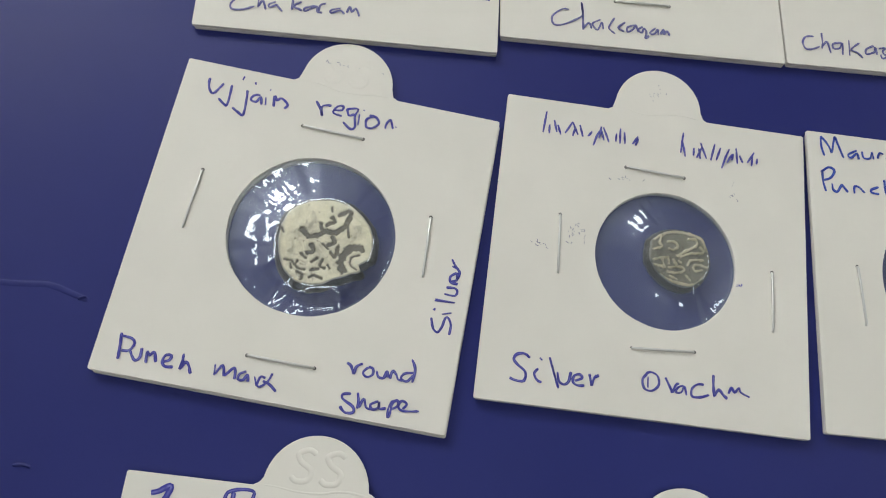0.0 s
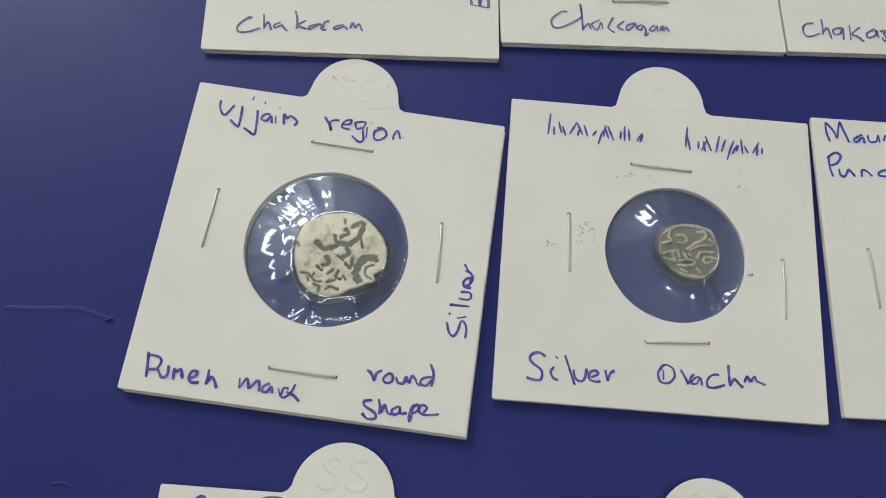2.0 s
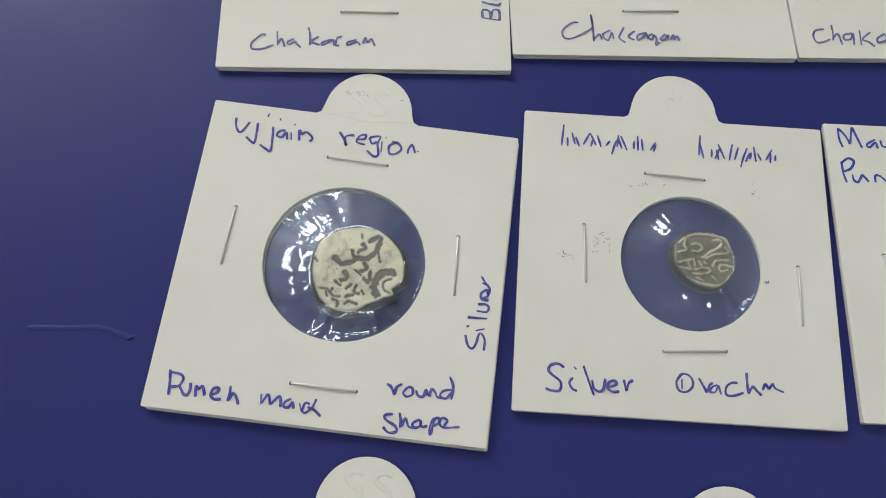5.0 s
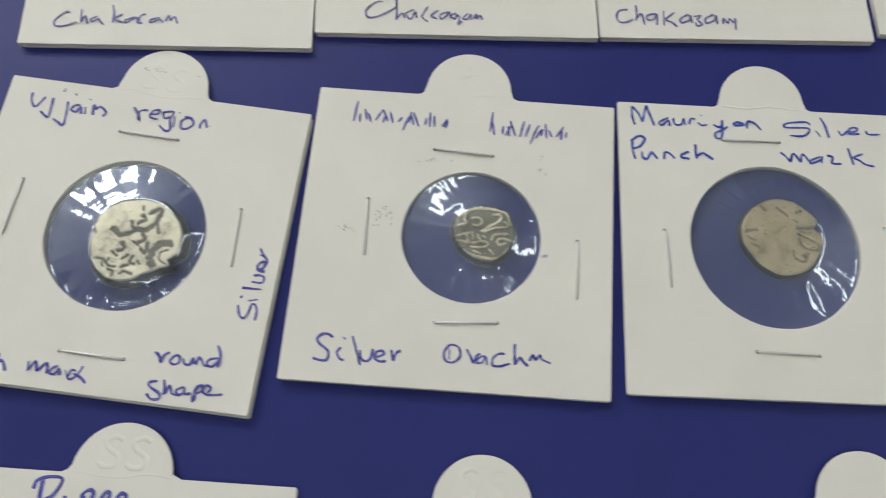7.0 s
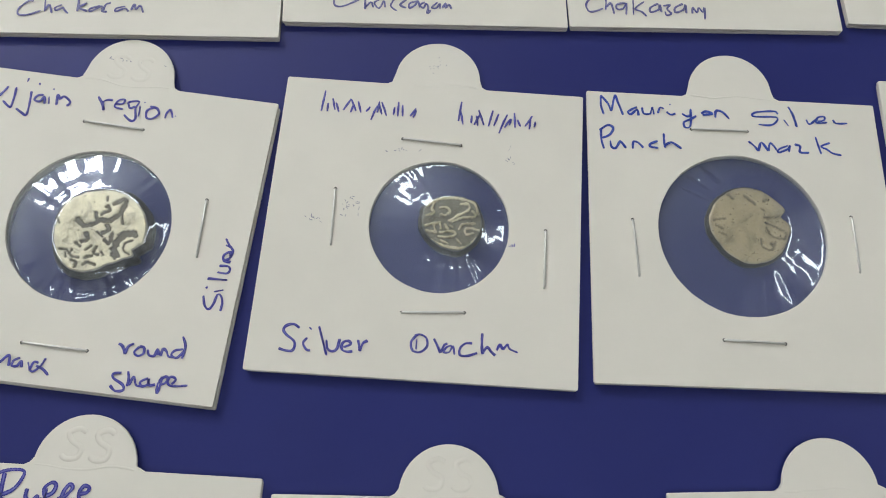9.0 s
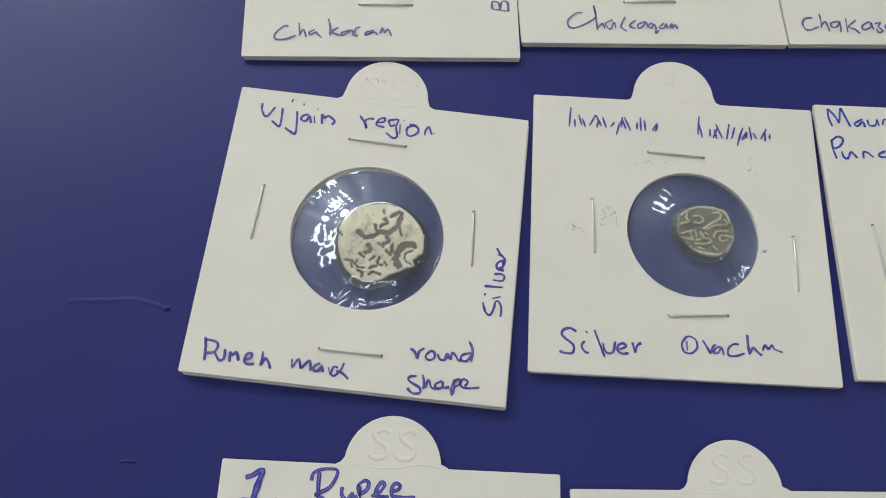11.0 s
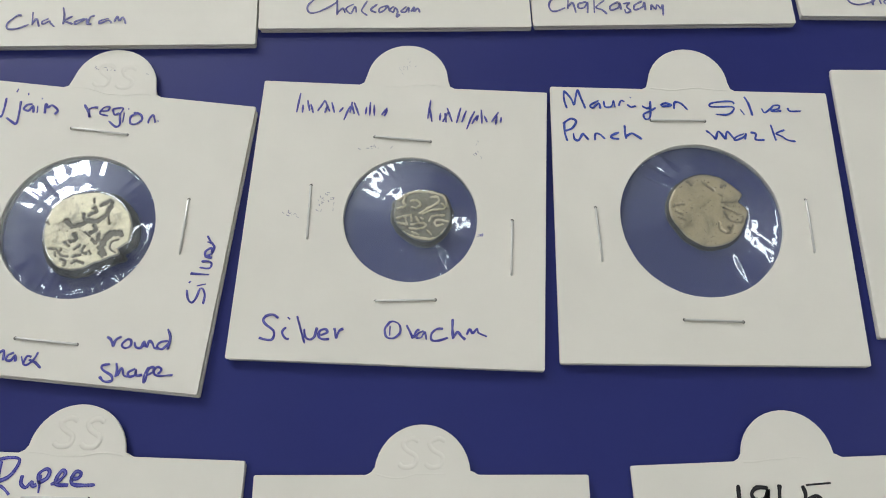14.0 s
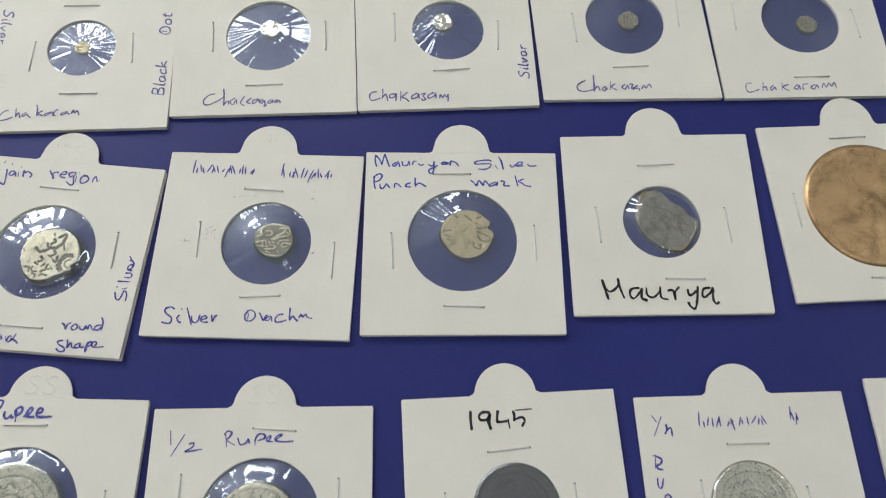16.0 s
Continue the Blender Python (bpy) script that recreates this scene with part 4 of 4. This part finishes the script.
note(u, 0.3, "Shape", 9.9, -24.5, 11.0, 3.0, hand=1, seed=7)

k = holder(0.42, 0.0, -0.3, (2.3, -0.2, 11.15), [(0.2, 14.3, -2.5), (-14.55, 0.0, 91.5), (19.25, -4.6, 89.5), (2.2, -14.5, 4)], (4.24, 0.0), 4.6, 2.1, 15, 0.16, 0.15, "", 0.1, 2,
           "white card coin holder with blue notes, small drachm in its window", sectors=((122, 8, 1.8), (-62, 12, 1.8), (-95, 16, 1.3)), trim=((0.35, -0.5), (0.3, 0), (-0.4, 0.1), (-0.3, -0.1)))
coin(k, (4.24, 0.0), uneven([(0, 4.7), (28, 4.8), (48, 5.2), (65, 4.8), (92, 4.6), (115, 4.7), (139, 4.9), (153, 5.1), (166, 4.8), (185, 4.7), (205, 4.4), (232, 4.2), (260, 4.3), (288, 4.6), (308, 4.5), (335, 4.5)]), 1.9, SILVER_DRACHM, "small thick squarish silver coin with raised script", 0.06, 2, segs=220, rings=46, marks=SCRIPT_MARKS, raised=True, depth=0.28, mark_dark=0.58, flare=0.13)
written_bars(k, -18.6, 18.7, 16.2, 3.6, 9, INK_Z + 0.1, seed=4)
written_bars(k, 4.2, 18.2, 13.4, 4.0, 8, INK_Z + 0.1, seed=8)
smudge(k, -12.3, 2.1, 0.8, 0.9, 22, INK_Z + 0.10, 3)
smudge(k, -17.4, -0.9, 0.7, 0.3, 12, INK_Z + 0.10, 4)
smudge(k, -5.0, 12.6, 1.6, 0.6, 9, INK_Z + 0.02, 5)
smudge(k, 13.5, 12.9, 0.7, 0.9, 10, INK_Z + 0.08, 6)
smudge(k, 14.2, -2.9, 0.35, 0.2, 12, INK_Z + 0.12, 7, BLUE_INK)
smudge(k, 0.2, 28.4, 0.7, 0.5, 12, INK_Z, 8)
smudge(u, -20.2, -16.6, 0.6, 1.4, 16, INK_Z + 0.12, 9)
smudge(u, 20.8, -2.0, 0.5, 0.3, 6, INK_Z + 0.1, 10)
# Specks across the tab stand in for its faint embossed marks.
smudge(u, -0.5, 29.2, 2.2, 0.15, 10, INK_Z, 11)
note(k, 0.15, "Silver", -20.4, -22.2, 13.1, 4.4, hand=1, seed=9)
note(k, 0.15, "Drachm", -0.8, -20.8, 16.2, 3.6, hand=1, seed=10)

m = holder(51.85, 1.96, 1.0, (0.0, 0.0, 13.85), [(-2.5, 18.45, 1), (-17.7, -3.35, 94), (18.35, -0.9, 91), (0.2, -17.8, -1)], (1.2, 1.4), 6.6, 1.6, 25, 0.17, 0.2, "", 0.0, 3,
           "white card coin holder with blue notes, smooth coin in its window", sectors=((138, 10, 2.2), (95, 30, 0.25), (-85, 30, 0.25)), trim=((0, -0.4), (0, 0), (-0.1, 0.3), (0, -0.25)))
coin(m, (1.2, 1.4), uneven([(1, 6.7), (19, 5.5), (27, 6.8), (50, 6.5), (73, 6.6), (97, 6.6), (125, 6.5), (151, 6.6), (174, 6.7), (187, 6.6), (211, 6.2), (239, 6.3), (261, 6.5), (281, 6.4), (310, 6.4), (342, 6.3)]), 1.4, SILVER_SMOOTH, "smooth worn silver coin with a notched edge", 0.05, 3, segs=120, rings=40, marks=DENTS, depth=0.2, mark_dark=0.65, pits=14, flare=0.07)
note(m, 0.2, "Mauriyan", -22.6, 18.6, 22.0, 5.3, hand=1, ink=BRIGHT_INK, seed=11)
note(m, 0.2, "Silver", 3.7, 19.9, 16.2, 3.8, hand=2, ink=BRIGHT_INK, seed=12)
note(m, 0.2, "Punch", -23.0, 13.8, 13.8, 4.4, hand=2, ink=BRIGHT_INK, seed=13)
note(m, 0.2, "mark", 2.3, 14.9, 15.8, 3.3, hand=2, ink=BRIGHT_INK, seed=14)

n = holder(103.64, 8.38, 2.0, (-0.4, 0.0, 10.1), [(0.0, 16.3, 2), (-17.05, -0.85, 93), (16.6, -1.15, 92), (3.5, -15.75, -1)], (1.0, 0.3), 7.4, 1.5, 13, 0.12, 0.2, "", 0.0, 4,
           "white card coin holder with a black note, grey cut coin", trim=((0.1, -0.1), (0.7, 0.7), (-0.4, 0), (-0.3, -0.1)))
coin(n, (1.0, 0.3), uneven([(18, 5.7), (70, 5.4), (109, 8.9), (126, 9.8), (143, 8.6), (166, 8.0), (200, 7.5), (232, 7.2), (264, 8.0), (287, 8.7), (323, 7.6), (355, 7.9)]), 1.3, SILVER_GREY, "flat grey irregular cut silver coin", 0.30, 4, segs=150, rings=36, mark_dark=0.5, depth=0.15, lattice=((1.0, 1.0, 8.0, 0.4, 0.03), (-3.0, 3.0, 4.0, 0.9, 0.05)))
note(n, 0.2, "Maurya", -17.6, -23.6, 28.7, 8.1, hand=1, ink=BLACK_INK, width=0.6, seed=15)

b = holder(158.2, 13.8, 4.1, (1.0, 1.0, 17.6), [(-0.5, 21.0, 1), (-19.15, 0.0, 90), (21.0, 0.0, 90), (0.5, -19.2, 0)], (1.0, 1.0), 17.0, 2.0, 13, 0.03, 0.2, "", 0.8, 5,
           "white card coin holder filled by a large bronze coin", film=False)
coin(b, (1.0, 1.0), wobble(17.2, 0.0, 1), 1.7, BRONZE, "large brown bronze coin with a worn oval relief", 0.05, 5, rim=0.12, motif=dome(0.0, -1.0, 4.0, 5.5, 0.9), lattice=((0.0, -1.0, 4.2, 0.5, 0.05),), mark_dark=0.25, depth=0.1, segs=120, rings=40)

# ---- upper row ----
SQUARE = (0, 0)
TRIMS = (((0, 0), (0, 0), (0, 0), (0.3, -0.4)), (SQUARE, SQUARE, (-0.1, -0.9), (0.2, -0.3)), (SQUARE, SQUARE, (-0.5, -0.5), (0.2, -0.3)), (SQUARE, SQUARE, (0.1, 0.1), (0.5, 1.2)), (SQUARE, SQUARE, SQUARE, (0.3, -0.2)))
UPPER = (
    (-52.99, 55.4, 3.3, (-0.3, 1.0, 9.2), [(-2.0, 15.1, 0), (-13.2, -1.8, 88), (13.5, 0.5, 94), (0.7, -14.0, 0)], (-0.3, 1.2), 2.0, 0.9, 0.15),
    (-3.6, 62.27, 4.4, (0.9, 0.1, 11.7), [(0.0, 17.0, 0), (-14.5, 0.1, 92), (16.65, -0.7, 91), (0.0, -16.4, 0)], (1.4, 2.4), 2.8, 1.2, 0.08),
)
UPPER += (
    (46.40, 65.63, 4.2, (1.1, 0.5, 10.1), [(0.0, 15.0, 0), (-14.0, 1.7, 89), (15.0, -2.0, 86), (1.2, -13.1, 2)], (-0.3, 3.4), 2.8, 1.2, 0.2),
    (96.68, 69.19, 4.1, (1.6, 1.9, 11.3), [(1.0, 16.5, 0), (-13.25, 0.1, 91), (17.25, 4.0, 87), (1.0, -13.8, 1)], (2.8, 2.3), 2.9, 1.2, 0.03),
    (147.54, 72.37, 2.9, (2.0, 1.0, 11.3), [(1.0, 17.0, 0), (-17.45, 2.3, 88), (17.95, -0.4, 93), (1.2, -18.5, 1)], (3.9, -0.2), 2.9, 1.2, 0.03),
)
NAMES_AT = ((-19.0, -21.8, 20.8, 4.5), (-15.9, -23.3, 20.4, 6.1), (-21.6, -23.5, 21.4, 4.9), (-14.9, -21.9, 20.7, 5.7), (-18.3, -23.4, 25.6, 3.2))
upper = []
for i, ((cx, cy, turn, hole, st, at, r, top, amp), (tx, ty, tl, th)) in enumerate(zip(UPPER, NAMES_AT)):
    c = holder(cx, cy, turn, hole, st, at, r, top, 19, amp, 0.15, "", 0.0, 10 + i, "white card coin holder with blue note and tiny coin", trim=TRIMS[i])
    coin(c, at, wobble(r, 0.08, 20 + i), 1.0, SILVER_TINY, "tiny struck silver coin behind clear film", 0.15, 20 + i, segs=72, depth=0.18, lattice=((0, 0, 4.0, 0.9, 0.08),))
    note(c, 0.15, "Chakaram", tx, ty, tl, th, hand=i + 1, ink=PALE_INK, width=0.34, seed=30 + i)
    upper.append(c)
note(upper[0], 0.15, "Black", 23.4, -15.4, 11.6, 3.2, turn=90, ink=PALE_INK, seed=40)
note(upper[0], 0.15, "Dot", 23.4, 4.4, 8.0, 3.2, turn=90, ink=PALE_INK, seed=41)
note(upper[0], 0.15, "Silver", -23.2, 14.0, 12.0, 3.0, turn=-90, ink=PALE_INK, seed=42)
note(upper[2], 0.15, "Silvar", 22.6, -16.8, 11.6, 3.0, turn=90, seed=43)

# ---- lower row ----
r1 = holder(-45.13, -65.13, -0.1, (-1.0, 0.0, 14.0), [(-1.9, 18.8, 1), (-18.5, 0, 90), (18.5, 0, 90), (0, -19, 0)], (-1.0, 0.0), 10.0, 2.4, 17, 0.16, 0.2, "deep", 0.0, 21,
            "white card coin holder with an embossed tab and blue note", tab_h=7.4)
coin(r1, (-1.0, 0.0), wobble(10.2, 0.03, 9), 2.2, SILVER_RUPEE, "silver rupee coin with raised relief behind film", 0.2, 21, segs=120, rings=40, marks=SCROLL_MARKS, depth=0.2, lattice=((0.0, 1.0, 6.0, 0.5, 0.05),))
note(r1, 0.2, "I", -22.5, 18.7, 6.3, 4.9, hand=1, width=0.8, seed=50)
note(r1, 0.2, "Rupee", -11.7, 19.0, 15.3, 5.2, hand=1, width=0.55, seed=51)

r2 = holder(7.23, -66.27, 2.0, (0.3, 0.4, 13.3), [(2.6, 19.9, -5), (-17.5, 5.4, 90), (17.5, 4.0, 90), (0, -18, 0)], (-0.2, -0.5), 8.8, 2.2, 17, 0.16, 0.2, "deep", 0.0, 22,
            "white card coin holder with an embossed tab and blue note", tab_h=7.4)
coin(r2, (-0.2, -0.5), wobble(8.8, 0.01, 9), 2.0, SILVER_RUPEE, "silver half rupee coin with a milled rim", 0.12, 22, rim=0.2, segs=120, rings=40, marks=SCROLL_MARKS, depth=0.2, mark_dark=0.5)
note(r2, 0.2, "1/2", -20.8, 14.3, 7.5, 5.8, hand=1, seed=52)
note(r2, 0.2, "Rupee", -8.7, 16.1, 15.8, 3.6, hand=2, seed=53)

y = holder(64.55, -61.99, 4.2, (-0.2, -0.4, 9.8), [(-0.9, 12.3, 3), (-15.9, -1.3, 92), (13.3, -0.8, 91), (0, -14, 0)], (-0.2, -0.4), 9.6, 1.8, 13, 0.03, 0.2, "", -0.6, 23,
           "white card coin holder with a black date, dark coin", tab_h=7.4)
coin(y, (-0.2, -0.4), wobble(9.5, 0.0, 9), 1.6, DARK_COIN, "dark toned silver coin with a beaded rim", 0.12, 23, rim=0.15, segs=120, rings=40, marks=SCROLL_MARKS, depth=0.2, lattice=((0.0, 1.0, 6.0, 0.5, 0.05),))
note(y, 0.2, "1945", -9.2, 17.0, 14.4, 4.6, hand=1, ink=BLACK_INK, width=0.6, seed=54)

g = holder(118.56, -60.92, 3.0, (-0.5, -0.2, 10.0), [(0.3, 13.5, -1), (-12.0, 0.9, 90), (12.1, -1.3, 90), (0, -14, 0)], (-0.5, -0.2), 9.7, 1.8, 13, 0.03, 0.2, "", -0.3, 24,
           "white card coin holder with blue notes, silver coin", tab_h=7.4)
coin(g, (-0.5, -0.2), wobble(9.7, 0.0, 9), 1.6, SILVER_RUPEE, "bright silver coin with a raised rim", 0.1, 24, rim=0.18, segs=120, rings=40, marks=SCROLL_MARKS, depth=0.2, mark_dark=0.5)
note(g, 0.2, "1/4", -21.3, 15.7, 4.2, 5.0, hand=1, seed=55)
written_bars(g, -10.8, 17.8, 17.0, 3.4, 8, INK_Z + 0.1, seed=12)
written_bars(g, 11.3, 18.6, 2.4, 3.2, 2, INK_Z + 0.1, seed=13)
note(g, 0.2, "R", -22.3, 8.4, 2.0, 3.4, hand=1, seed=60)
note(g, 0.2, "U", -21.9, 4.5, 1.4, 2.2, hand=1, seed=61)
note(g, 0.2, "P", -21.3, -0.2, 2.0, 3.2, seed=62)

last = holder(174.4, -55.2, 3.0, (0, 0, 10), [(0, 14, 0), (-13, 0, 90), (13, 0, 90), (0, -14, 0)], (0, 0), 9.7, 1.6, 13, 0.03, 0.2, "", 0.0, 25, "plain white card coin holder beside the others", tab_h=7.5)
coin(last, (0, 0), wobble(9.7, 0.0, 9), 1.4, SILVER_RUPEE, "bright silver coin at the row's end", 0.2, 25, rim=0.18)
